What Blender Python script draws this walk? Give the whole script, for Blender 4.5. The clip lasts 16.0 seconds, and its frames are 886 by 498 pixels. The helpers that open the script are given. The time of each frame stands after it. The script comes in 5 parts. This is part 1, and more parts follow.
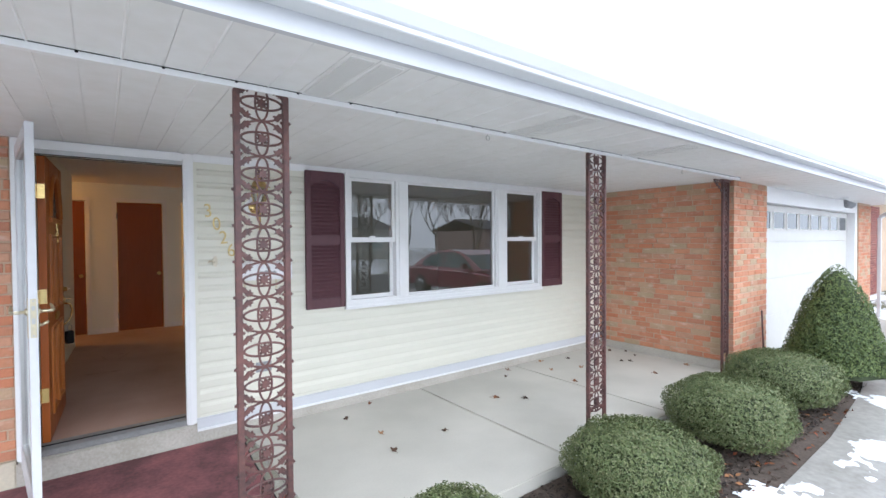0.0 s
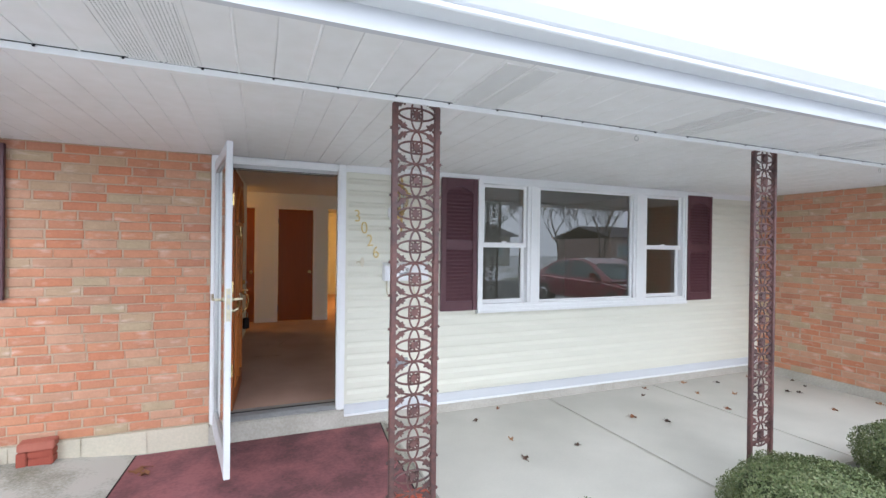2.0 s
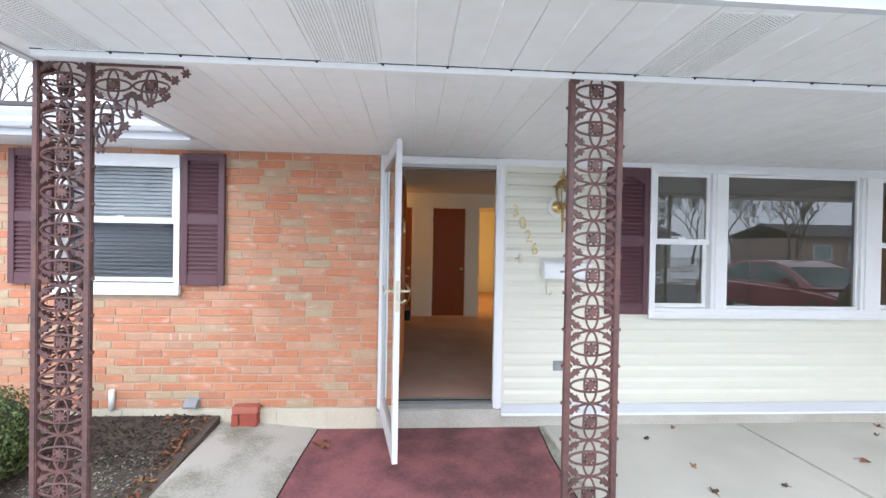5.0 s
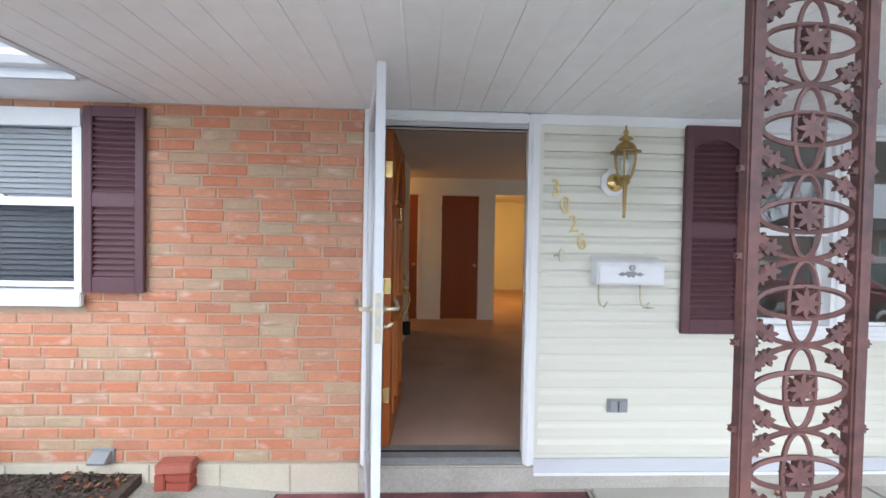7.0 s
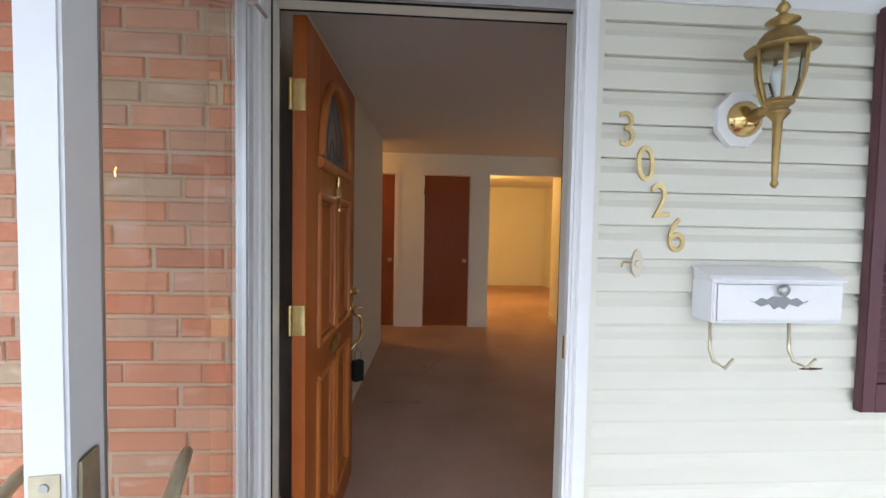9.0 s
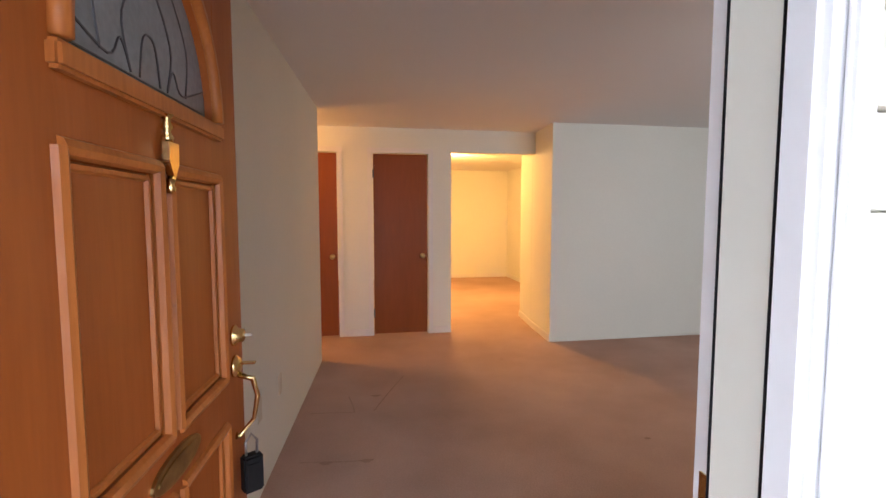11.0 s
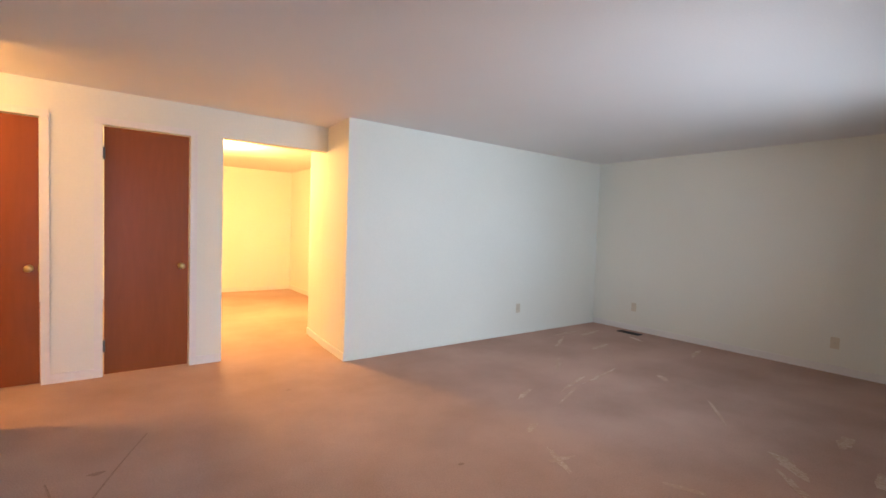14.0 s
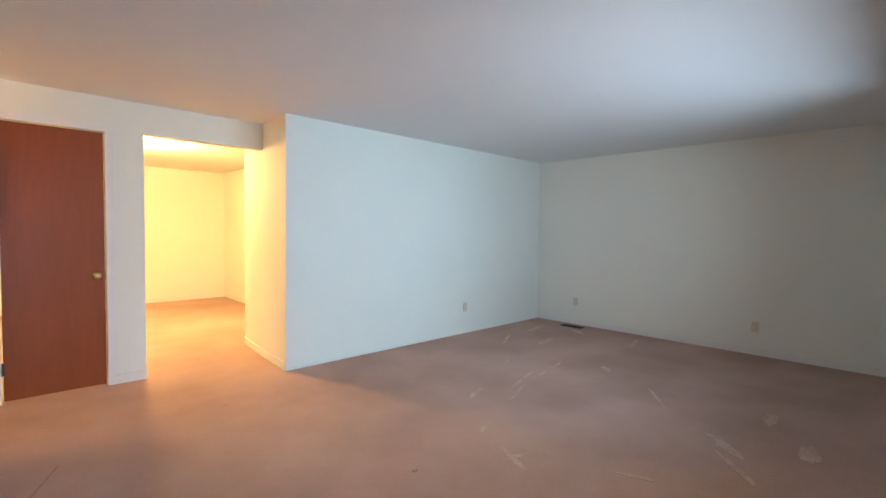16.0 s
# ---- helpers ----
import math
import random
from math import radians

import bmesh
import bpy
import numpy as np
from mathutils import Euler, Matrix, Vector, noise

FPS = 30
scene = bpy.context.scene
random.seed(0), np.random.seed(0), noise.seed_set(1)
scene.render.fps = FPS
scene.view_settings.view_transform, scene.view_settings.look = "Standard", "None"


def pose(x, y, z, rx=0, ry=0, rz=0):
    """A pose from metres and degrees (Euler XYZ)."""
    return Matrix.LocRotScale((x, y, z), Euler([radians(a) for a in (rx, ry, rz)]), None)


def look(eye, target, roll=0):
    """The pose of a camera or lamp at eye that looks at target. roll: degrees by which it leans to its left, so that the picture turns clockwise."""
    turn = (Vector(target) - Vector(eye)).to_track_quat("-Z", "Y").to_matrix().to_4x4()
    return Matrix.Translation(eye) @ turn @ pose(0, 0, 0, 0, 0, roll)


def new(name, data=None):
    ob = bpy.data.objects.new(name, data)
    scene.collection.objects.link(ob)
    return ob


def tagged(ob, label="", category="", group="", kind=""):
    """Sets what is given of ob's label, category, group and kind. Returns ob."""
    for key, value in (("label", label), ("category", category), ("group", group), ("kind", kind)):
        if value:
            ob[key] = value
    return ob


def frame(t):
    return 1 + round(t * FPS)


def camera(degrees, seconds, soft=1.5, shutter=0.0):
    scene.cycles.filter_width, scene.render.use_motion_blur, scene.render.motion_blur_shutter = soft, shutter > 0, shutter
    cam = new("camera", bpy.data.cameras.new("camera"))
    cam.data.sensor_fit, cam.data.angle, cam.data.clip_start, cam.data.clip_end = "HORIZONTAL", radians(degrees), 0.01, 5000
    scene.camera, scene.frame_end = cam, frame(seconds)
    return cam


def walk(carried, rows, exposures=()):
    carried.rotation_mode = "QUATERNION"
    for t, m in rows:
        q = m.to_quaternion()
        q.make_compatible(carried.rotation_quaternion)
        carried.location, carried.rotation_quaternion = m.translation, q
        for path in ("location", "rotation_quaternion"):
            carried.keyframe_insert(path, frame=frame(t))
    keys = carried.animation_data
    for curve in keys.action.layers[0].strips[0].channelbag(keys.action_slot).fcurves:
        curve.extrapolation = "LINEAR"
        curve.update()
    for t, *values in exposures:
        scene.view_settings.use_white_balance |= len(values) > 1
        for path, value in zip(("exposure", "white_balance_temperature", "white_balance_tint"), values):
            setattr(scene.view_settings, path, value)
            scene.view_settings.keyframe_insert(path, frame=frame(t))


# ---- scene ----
cam = camera(88.7, 16.0)
PATH = [
    (0, (0.393, -4.03, 1.579), (1.596, -2.432, 1.542), -0.4),
    (0.5, (0.373, -4.011, 1.578), (1.47, -2.339, 1.547), -0.1),
    (1, (0.351, -3.992, 1.579), (1.35, -2.259, 1.555), 0.2),
    (1.5, (0.319, -3.987, 1.57), (1.21, -2.197, 1.554), 0.5),
    (2, (0.286, -3.98, 1.567), (1.034, -2.125, 1.558), 0.7),
    (2.5, (0.256, -3.977, 1.564), (0.853, -2.068, 1.556), 0.7),
    (3, (0.224, -3.964, 1.557), (0.691, -2.02, 1.541), 0.6),
    (3.5, (0.193, -3.947, 1.552), (0.557, -1.981, 1.531), 1.2),
    (4, (0.179, -3.936, 1.552), (0.472, -1.958, 1.535), 1.3),
    (4.5, (0.184, -3.914, 1.545), (0.411, -1.927, 1.531), 1.0),
    (5, (0.198, -3.817, 1.532), (0.334, -1.821, 1.513), 1.0),
    (5.2, (0.185, -3.742, 1.533), (0.315, -1.747, 1.507), 1.1),
    (7.5, (0.32, -2.374, 1.496), (0.406, -0.377, 1.441), 1.0),
    (8, (0.359, -2.027, 1.478), (0.473, -0.032, 1.409), 1.6),
    (8.5, (0.395, -1.687, 1.517), (0.522, 0.307, 1.435), 1.3),
    (10.8, (0.51, -0.46, 1.532), (0.797, 1.514, 1.39), 0.1),
    (11, (0.501, -0.394, 1.536), (0.836, 1.573, 1.388), -0.0),
    (11.5, (0.52, -0.238, 1.547), (0.979, 1.702, 1.386), -0.1),
    (12, (0.518, -0.136, 1.482), (1.156, 1.756, 1.364), 0.1),
    (12.5, (0.516, -0.055, 1.404), (1.334, 1.769, 1.34), 0.1),
    (13, (0.531, 0.02, 1.393), (1.517, 1.759, 1.337), 0.8),
    (13.5, (0.586, 0.085, 1.477), (1.676, 1.76, 1.39), 1.6),
    (14, (0.595, 0.142, 1.478), (1.791, 1.743, 1.391), 1.9),
    (14.5, (0.59, 0.192, 1.452), (1.848, 1.745, 1.371), 1.8),
    (15, (0.595, 0.228, 1.464), (1.903, 1.739, 1.381), 1.7),
    (15.5, (0.597, 0.239, 1.447), (1.95, 1.711, 1.374), 1.2),
    (16, (0.628, 0.218, 1.465), (2.014, 1.659, 1.387), 0.7),
]
walk(cam, [(t, look(eye, target, roll)) for t, eye, target, roll in PATH],
     exposures=[(0, 1.2, 5900, 10), (2, 1.2, 5900, 10), (3.2, 1.28, 5850, 10), (4.5, 1.36, 5850, 10), (5.2, 1.36, 5900, 10), (7.3, 1.24, 5850, 10), (8.7, 1.39, 5900, 10), (10.8, 2.48, 5900, 16), (11.7, 2.9, 5850, 15), (12.5, 3.06, 5700, 15), (14.5, 3.24, 5100, 8), (16, 3.23, 4750, 2)])

# ---- sky, sun and lamps ----
world = bpy.data.worlds.new("overcast_sky")
scene.world = world
world.use_nodes = True
wn, wl = world.node_tree.nodes, world.node_tree.links
sky = wn.new("ShaderNodeTexSky")
sky.sky_type, sky.sun_disc = "NISHITA", False
sky.sun_elevation, sky.sun_rotation = radians(35), radians(200)
sky.dust_density, sky.air_density = 4.0, 1.0
grey = wn.new("ShaderNodeHueSaturation")
grey.inputs["Saturation"].default_value = 0.12
wl.new(sky.outputs[0], grey.inputs["Color"])
deck = wn.new("ShaderNodeMix")  # an even cloud deck over the clear sky
deck.data_type = "RGBA"
deck.inputs[0].default_value = 0.85
deck.inputs[7].default_value = (7.0, 7.4, 8.0, 1)
wl.new(grey.outputs[0], deck.inputs[6])
wl.new(deck.outputs[2], wn["Background"].inputs["Color"])
wn["Background"].inputs["Strength"].default_value = 0.15

sun = new("sun", bpy.data.lights.new("sun", "SUN"))
sun.data.energy, sun.data.angle, sun.data.color = 0.6, radians(60), (1, 0.98, 0.95)
sun.matrix_basis = look((2, -12, 10), (2, 0, 0))


def lamp(name, at, power, color, radius):
    ob = new(name, bpy.data.lights.new(name, "POINT"))
    ob.data.energy, ob.data.color, ob.data.shadow_soft_size = power, color, radius
    ob.location = at
    return ob


WARM = (1.0, 0.5, 0.115)
lamp("dining_bulb", (1.75, 6.6, 2.25), 34, WARM, 0.2)
lamp("hall_bulb", (-0.95, 4.32, 2.28), 7, (1.0, 0.44, 0.1), 0.1)
# the sky's light in the picture window
opening = new("window_daylight", bpy.data.lights.new("window_daylight", "AREA"))
opening.data.shape, opening.data.size, opening.data.size_y = "RECTANGLE", 2.6, 1.15
opening.data.energy, opening.data.color = 3.15, (1.0, 1.0, 0.94)
opening.data.spread = radians(118)
opening.matrix_basis = look((3.62, 0.17, 1.6), (3.62, 2.0, 1.7))


# ---- materials ----
def rgb(c):
    return (*c, 1)


def mat(name, base, rough=0.6, metal=0.0, second=None, grain=40.0, blotch=2.0, amount=0.5, bump=0.1, random_by="",
        spec=0.5, stretch=(1, 1, 1), coat=0.0, sharp=(0.35, 0.65), fine_share=0.45):
    """A surface with grain and blotches at two sizes, between a base colour and a second one."""
    m = bpy.data.materials.new(name)
    m.use_nodes = True
    n, l = m.node_tree.nodes, m.node_tree.links
    b = n["Principled BSDF"]
    b.inputs["Metallic"].default_value = metal
    b.inputs["Specular IOR Level"].default_value = spec
    b.inputs["Coat Weight"].default_value = coat
    second = second or tuple(c * 0.8 for c in base)
    co = n.new("ShaderNodeTexCoord")
    mp = n.new("ShaderNodeMapping")
    mp.inputs["Scale"].default_value = stretch
    geo = n.new("ShaderNodeNewGeometry")
    l.new(geo.outputs["Position"] if not random_by == "local" else co.outputs["Object"], mp.inputs["Vector"])
    fine, broad = n.new("ShaderNodeTexNoise"), n.new("ShaderNodeTexNoise")
    fine.inputs["Scale"].default_value, broad.inputs["Scale"].default_value = grain, blotch
    fine.inputs["Detail"].default_value, broad.inputs["Detail"].default_value = 3, 4
    l.new(mp.outputs[0], fine.inputs["Vector"])
    l.new(mp.outputs[0], broad.inputs["Vector"])
    add = n.new("ShaderNodeMix")
    add.inputs[0].default_value = fine_share
    l.new(broad.outputs[0], add.inputs[2])
    l.new(fine.outputs[0], add.inputs[3])
    ramp = n.new("ShaderNodeMapRange")
    ramp.inputs[1].default_value, ramp.inputs[2].default_value = sharp
    ramp.inputs[4].default_value = amount
    l.new(add.outputs[0], ramp.inputs[0])
    mix = n.new("ShaderNodeMix")
    mix.data_type = "RGBA"
    mix.inputs[6].default_value, mix.inputs[7].default_value = rgb(base), rgb(second)
    l.new(ramp.outputs[0], mix.inputs[0])
    l.new(mix.outputs[2], b.inputs["Base Color"])
    rr = n.new("ShaderNodeMapRange")
    rr.inputs[3].default_value, rr.inputs[4].default_value = max(0.02, rough - 0.08), min(1, rough + 0.08)
    l.new(broad.outputs[0], rr.inputs[0])
    l.new(rr.outputs[0], b.inputs["Roughness"])
    if bump:
        bp = n.new("ShaderNodeBump")
        bp.inputs["Strength"].default_value, bp.inputs["Distance"].default_value = bump, 0.004
        l.new(fine.outputs[0], bp.inputs["Height"])
        l.new(bp.outputs[0], b.inputs["Normal"])
    return m


def pieces_mat(name, colors, rough=0.85, by="object", grain=60.0, bump=0.5, pale=0.0):
    """Bricks and leaves: one colour a piece out of a row of them, with grain."""
    m = mat(name, colors[0], rough, grain=grain, blotch=9, amount=0.55, bump=bump)
    n, l = m.node_tree.nodes, m.node_tree.links
    ramp = n.new("ShaderNodeValToRGB")
    ramp.color_ramp.interpolation = "CONSTANT"
    el = ramp.color_ramp.elements
    while len(el) < len(colors):
        el.new(0.5)
    for i, c in enumerate(colors):
        el[i].position, el[i].color = i / len(colors), rgb(c)
    src = n.new("ShaderNodeObjectInfo").outputs["Random"] if by == "object" else n.new("ShaderNodeNewGeometry").outputs["Random Per Island"]
    l.new(src, ramp.inputs[0])
    mix = next(x for x in n if x.bl_idname == "ShaderNodeMix" and x.data_type == "RGBA")
    dark = n.new("ShaderNodeMix")
    dark.data_type, dark.blend_type = "RGBA", "MULTIPLY"
    dark.inputs[0].default_value = 1.0
    dark.inputs[7].default_value = (0.72, 0.7, 0.68, 1)
    l.new(ramp.outputs[0], mix.inputs[6])
    l.new(ramp.outputs[0], dark.inputs[6])
    l.new(dark.outputs[2], mix.inputs[7])
    if pale:
        pos, mp, spot, edge, bloom = (n.new("ShaderNode" + k) for k in ("NewGeometry", "Mapping", "TexNoise", "MapRange", "Mix"))
        mp.inputs["Scale"].default_value = (0.6, 0.6, 1.6)
        spot.inputs["Scale"].default_value, spot.inputs["Detail"].default_value = 11, 6
        edge.inputs[1].default_value, edge.inputs[2].default_value, edge.inputs[4].default_value = 0.57, 0.74, pale
        bloom.data_type = "RGBA"
        bloom.inputs[7].default_value = (0.72, 0.56, 0.48, 1)
        l.new(pos.outputs["Position"], mp.inputs[0])
        l.new(mp.outputs[0], spot.inputs["Vector"])
        l.new(spot.outputs[0], edge.inputs[0])
        l.new(edge.outputs[0], bloom.inputs[0])
        l.new(mix.outputs[2], bloom.inputs[6])
        l.new(bloom.outputs[2], n["Principled BSDF"].inputs["Base Color"])
    return m


BRICKS = [(0.53, 0.235, 0.135), (0.57, 0.255, 0.145), (0.48, 0.21, 0.125), (0.57, 0.3, 0.19), (0.54, 0.235, 0.135), (0.5, 0.28, 0.18), (0.55, 0.215, 0.115),
          (0.49, 0.335, 0.215), (0.56, 0.31, 0.2), (0.53, 0.225, 0.125), (0.47, 0.35, 0.225), (0.58, 0.265, 0.15)]
M_BRICK = pieces_mat("fired_brick", BRICKS, pale=0.5)
M_BRICK_FAR = pieces_mat("fired_brick_far", BRICKS, by="island", pale=0.5)
M_BRICK_DARK = pieces_mat("dark_red_brick", [(0.22, 0.06, 0.05), (0.28, 0.09, 0.07), (0.18, 0.06, 0.05)], by="island")
M_MORTAR = mat("mortar", (0.52, 0.385, 0.275), 0.95, second=(0.4, 0.29, 0.2), grain=90, blotch=5, amount=0.8, bump=0.8)
M_CONCRETE = mat("porch_concrete", (0.58, 0.555, 0.495), 0.6, second=(0.44, 0.425, 0.375), grain=60, blotch=1.1, amount=0.75, bump=0.08, fine_share=0.15)
M_FOUND = mat("foundation_concrete", (0.5, 0.47, 0.42), 0.9, second=(0.34, 0.31, 0.26), grain=60, blotch=3, amount=0.8, bump=0.5)
M_BLOCK = mat("cream_foundation_block", (0.6, 0.535, 0.42), 0.9, second=(0.47, 0.43, 0.34), grain=60, blotch=3, amount=0.8, bump=0.4)
M_SIDING = mat("cream_vinyl", (0.7, 0.685, 0.59), 0.45, second=(0.64, 0.625, 0.53), grain=14, blotch=1.2, amount=0.6, bump=0.03, stretch=(0.2, 1, 1))
M_SOFFIT = mat("white_vinyl_soffit", (0.82, 0.82, 0.82), 0.5, second=(0.7, 0.69, 0.66), grain=12, blotch=1.3, amount=0.55, bump=0.02)
M_WHITE = mat("white_vinyl", (0.8, 0.8, 0.8), 0.4, second=(0.72, 0.72, 0.71), grain=20, blotch=2, amount=0.5, bump=0.02)
M_GUTTER = mat("white_aluminium", (0.6, 0.61, 0.63), 0.4, second=(0.52, 0.53, 0.55), grain=10, blotch=1.5, amount=0.6, bump=0.02, stretch=(0.3, 1, 1))
# Gutter enamel in its own white, lighter than M_GUTTER.
M_GUTTERFACE = mat("white_gutter_enamel", (0.72, 0.73, 0.745), 0.4, second=(0.64, 0.65, 0.66), grain=10, blotch=1.5, amount=0.6, bump=0.02, stretch=(0.3, 1, 1))
M_SHUTTER = mat("maroon_vinyl", (0.085, 0.03, 0.04), 0.5, second=(0.12, 0.05, 0.055), grain=25, blotch=3, amount=0.6, bump=0.05)
M_IRON = mat("rusty_red_paint", (0.05, 0.028, 0.028), 0.55, second=(0.17, 0.072, 0.06), grain=45, blotch=7, amount=0.8, bump=0.3)
M_MAT = mat("maroon_mat", (0.27, 0.1, 0.105), 0.95, second=(0.11, 0.045, 0.05), grain=45, blotch=2.6, amount=0.95, bump=0.8, sharp=(0.4, 0.62), fine_share=0.25)
M_SNOW = mat("thin_snow", (0.85, 0.87, 0.9), 0.7, second=(0.75, 0.78, 0.82), grain=25, blotch=3, bump=0.4)
M_MULCH = mat("dark_mulch", (0.05, 0.038, 0.03), 0.95, second=(0.12, 0.09, 0.07), grain=45, blotch=3, amount=0.9, bump=1.0)
M_GRASS = mat("winter_lawn", (0.13, 0.125, 0.07), 0.95, second=(0.8, 0.82, 0.86), grain=8, blotch=0.6, amount=1.0, bump=1.0, sharp=(0.46, 0.52))
M_WALK = mat("wet_walk", (0.24, 0.225, 0.2), 0.35, second=(0.42, 0.4, 0.37), grain=20, blotch=1.4, amount=0.9, bump=0.15)
M_ASPHALT = mat("asphalt", (0.06, 0.06, 0.062), 0.85, second=(0.09, 0.09, 0.09), grain=60, blotch=0.7, bump=0.6)
M_GARAGE = mat("garage_enamel", (0.6, 0.59, 0.56), 0.45, second=(0.54, 0.53, 0.5), grain=14, blotch=1.2, amount=0.6, bump=0.03)
M_GARAGEGLASS = mat("dark_garage_pane", (0.035, 0.045, 0.05), 0.12, bump=0.0)
M_LATCH = mat("worn_pale_brass", (0.66, 0.6, 0.42), 0.32, 0.8, second=(0.5, 0.45, 0.33), grain=60, blotch=25, amount=0.9, bump=0.1)
M_STORMWHITE = mat("white_door_enamel", (0.66, 0.67, 0.69), 0.4, second=(0.58, 0.59, 0.61), grain=20, blotch=2, amount=0.5, bump=0.02)
M_ROOF = mat("dark_shingles", (0.07, 0.065, 0.07), 0.9, second=(0.12, 0.11, 0.11), grain=30, blotch=4, bump=0.8)
M_CARPET = mat("mauve_carpet", (0.51, 0.35, 0.282), 0.98, second=(0.335, 0.222, 0.177), grain=110, blotch=1.3, amount=0.8, bump=0.8, spec=0.1, sharp=(0.36, 0.68), fine_share=0.26)
M_WALL = mat("white_wall_paint", (0.775, 0.775, 0.7), 0.75, second=(0.72, 0.722, 0.645), grain=60, blotch=1.2, amount=0.6, bump=0.06)
M_CEIL = mat("white_ceiling_paint", (0.76, 0.75, 0.74), 0.85, second=(0.71, 0.7, 0.69), grain=80, blotch=1.1, amount=0.6, bump=0.25)
M_TRIM = mat("white_trim_paint", (0.78, 0.76, 0.73), 0.45, grain=30, blotch=2, amount=0.3, bump=0.03)
M_WOOD = mat("orange_stained_wood", (0.38, 0.1, 0.018), 0.4, spec=0.25, second=(0.27, 0.066, 0.012), grain=18, blotch=3, amount=0.6, bump=0.05, stretch=(6, 6, 0.5), coat=0.08)
M_MOULD = mat("light_orange_moulding", (0.5, 0.165, 0.035), 0.38, spec=0.3, second=(0.36, 0.11, 0.022), grain=18, blotch=3, amount=0.9, bump=0.05, stretch=(6, 6, 0.6), coat=0.12)
M_BROWN = mat("brown_door_stain", (0.26, 0.072, 0.02), 0.36, second=(0.215, 0.058, 0.016), grain=10, blotch=1.2, amount=0.8, bump=0.03, stretch=(3, 3, 0.4), spec=0.2)
M_BRASS = mat("polished_brass", (0.78, 0.58, 0.26), 0.17, 1.0, second=(0.55, 0.36, 0.12), grain=30, blotch=6, bump=0.03)
M_PALEBRASS = mat("pale_brass", (0.6, 0.47, 0.22), 0.3, 1.0, second=(0.42, 0.31, 0.13), grain=40, blotch=20, bump=0.05)
M_OLDBRASS = mat("aged_brass", (0.5, 0.35, 0.13), 0.4, 1.0, second=(0.25, 0.17, 0.08), grain=40, blotch=12, amount=0.8, bump=0.15)
M_DARK = mat("dark_rubber", (0.012, 0.012, 0.013), 0.65, grain=50, bump=0.1, spec=0.15)
M_METAL = mat("dull_aluminium", (0.5, 0.5, 0.5), 0.4, 0.9, grain=30, blotch=4, bump=0.1)
M_SILL = mat("worn_threshold", (0.33, 0.33, 0.33), 0.6, 0.4, second=(0.2, 0.2, 0.2), grain=40, blotch=6, bump=0.2)
M_LEAD = mat("lead_came", (0.09, 0.09, 0.095), 0.5, 0.5, bump=0.1)
M_IVORY = mat("ivory_plastic", (0.66, 0.6, 0.47), 0.4, grain=20, bump=0.0)
M_GREYBOX = mat("grey_paint", (0.28, 0.29, 0.3), 0.5, grain=30, bump=0.1)
# Dark colour for the shade in vent holes and narrow gaps.
M_GAPSHADE = mat("hole_and_gap_shade", (0.05, 0.05, 0.05), 0.9, bump=0.0)
M_BLIND = mat("white_blind_slat", (0.75, 0.77, 0.8), 0.5, bump=0.0)
M_REDBLOCK = mat("painted_red_brick", (0.34, 0.075, 0.045), 0.7, second=(0.25, 0.05, 0.03), grain=40, blotch=6, bump=0.4)
M_REDPALE = mat("weathered_red_brick", (0.42, 0.14, 0.095), 0.8, second=(0.33, 0.1, 0.07), grain=40, blotch=6, bump=0.5)
M_CARPAINT = mat("dark_red_car_paint", (0.22, 0.03, 0.05), 0.2, 0.2, bump=0.0, coat=0.8)
M_TYRE = mat("tyre_rubber", (0.025, 0.025, 0.025), 0.8, bump=0.1)
# The pale teal base paints in the sky reflected by the panes.
M_CARGLASS = mat("sky_toned_glass", (0.2, 0.28, 0.28), 0.05, bump=0.0)
M_BARK = mat("grey_bark", (0.1, 0.08, 0.065), 0.9, second=(0.06, 0.05, 0.04), grain=20, bump=0.6)
M_LEAF = pieces_mat("boxwood_leaf", [(0.105, 0.145, 0.05), (0.14, 0.175, 0.062), (0.165, 0.195, 0.075), (0.115, 0.15, 0.058), (0.2, 0.22, 0.105)], 0.55, "island", 20, 0)
M_YEW = pieces_mat("evergreen_needle", [(0.07, 0.11, 0.03), (0.11, 0.155, 0.04), (0.145, 0.185, 0.055), (0.085, 0.125, 0.04)], 0.6, "island", 20, 0)
# Dark green that carries the shade among a bush's inner twigs.
M_CORESHADE = mat("shaded_hedge_core", (0.045, 0.06, 0.026), 0.95, bump=0.3)
M_DEADLEAF = pieces_mat("dead_leaf", [(0.2, 0.08, 0.035), (0.1, 0.05, 0.03), (0.3, 0.14, 0.06), (0.07, 0.04, 0.03), (0.25, 0.07, 0.03)], 0.8, "island", 20, 0)
M_LETTER = mat("white_enamel", (0.82, 0.82, 0.83), 0.3, second=(0.74, 0.74, 0.75), grain=15, bump=0.02)


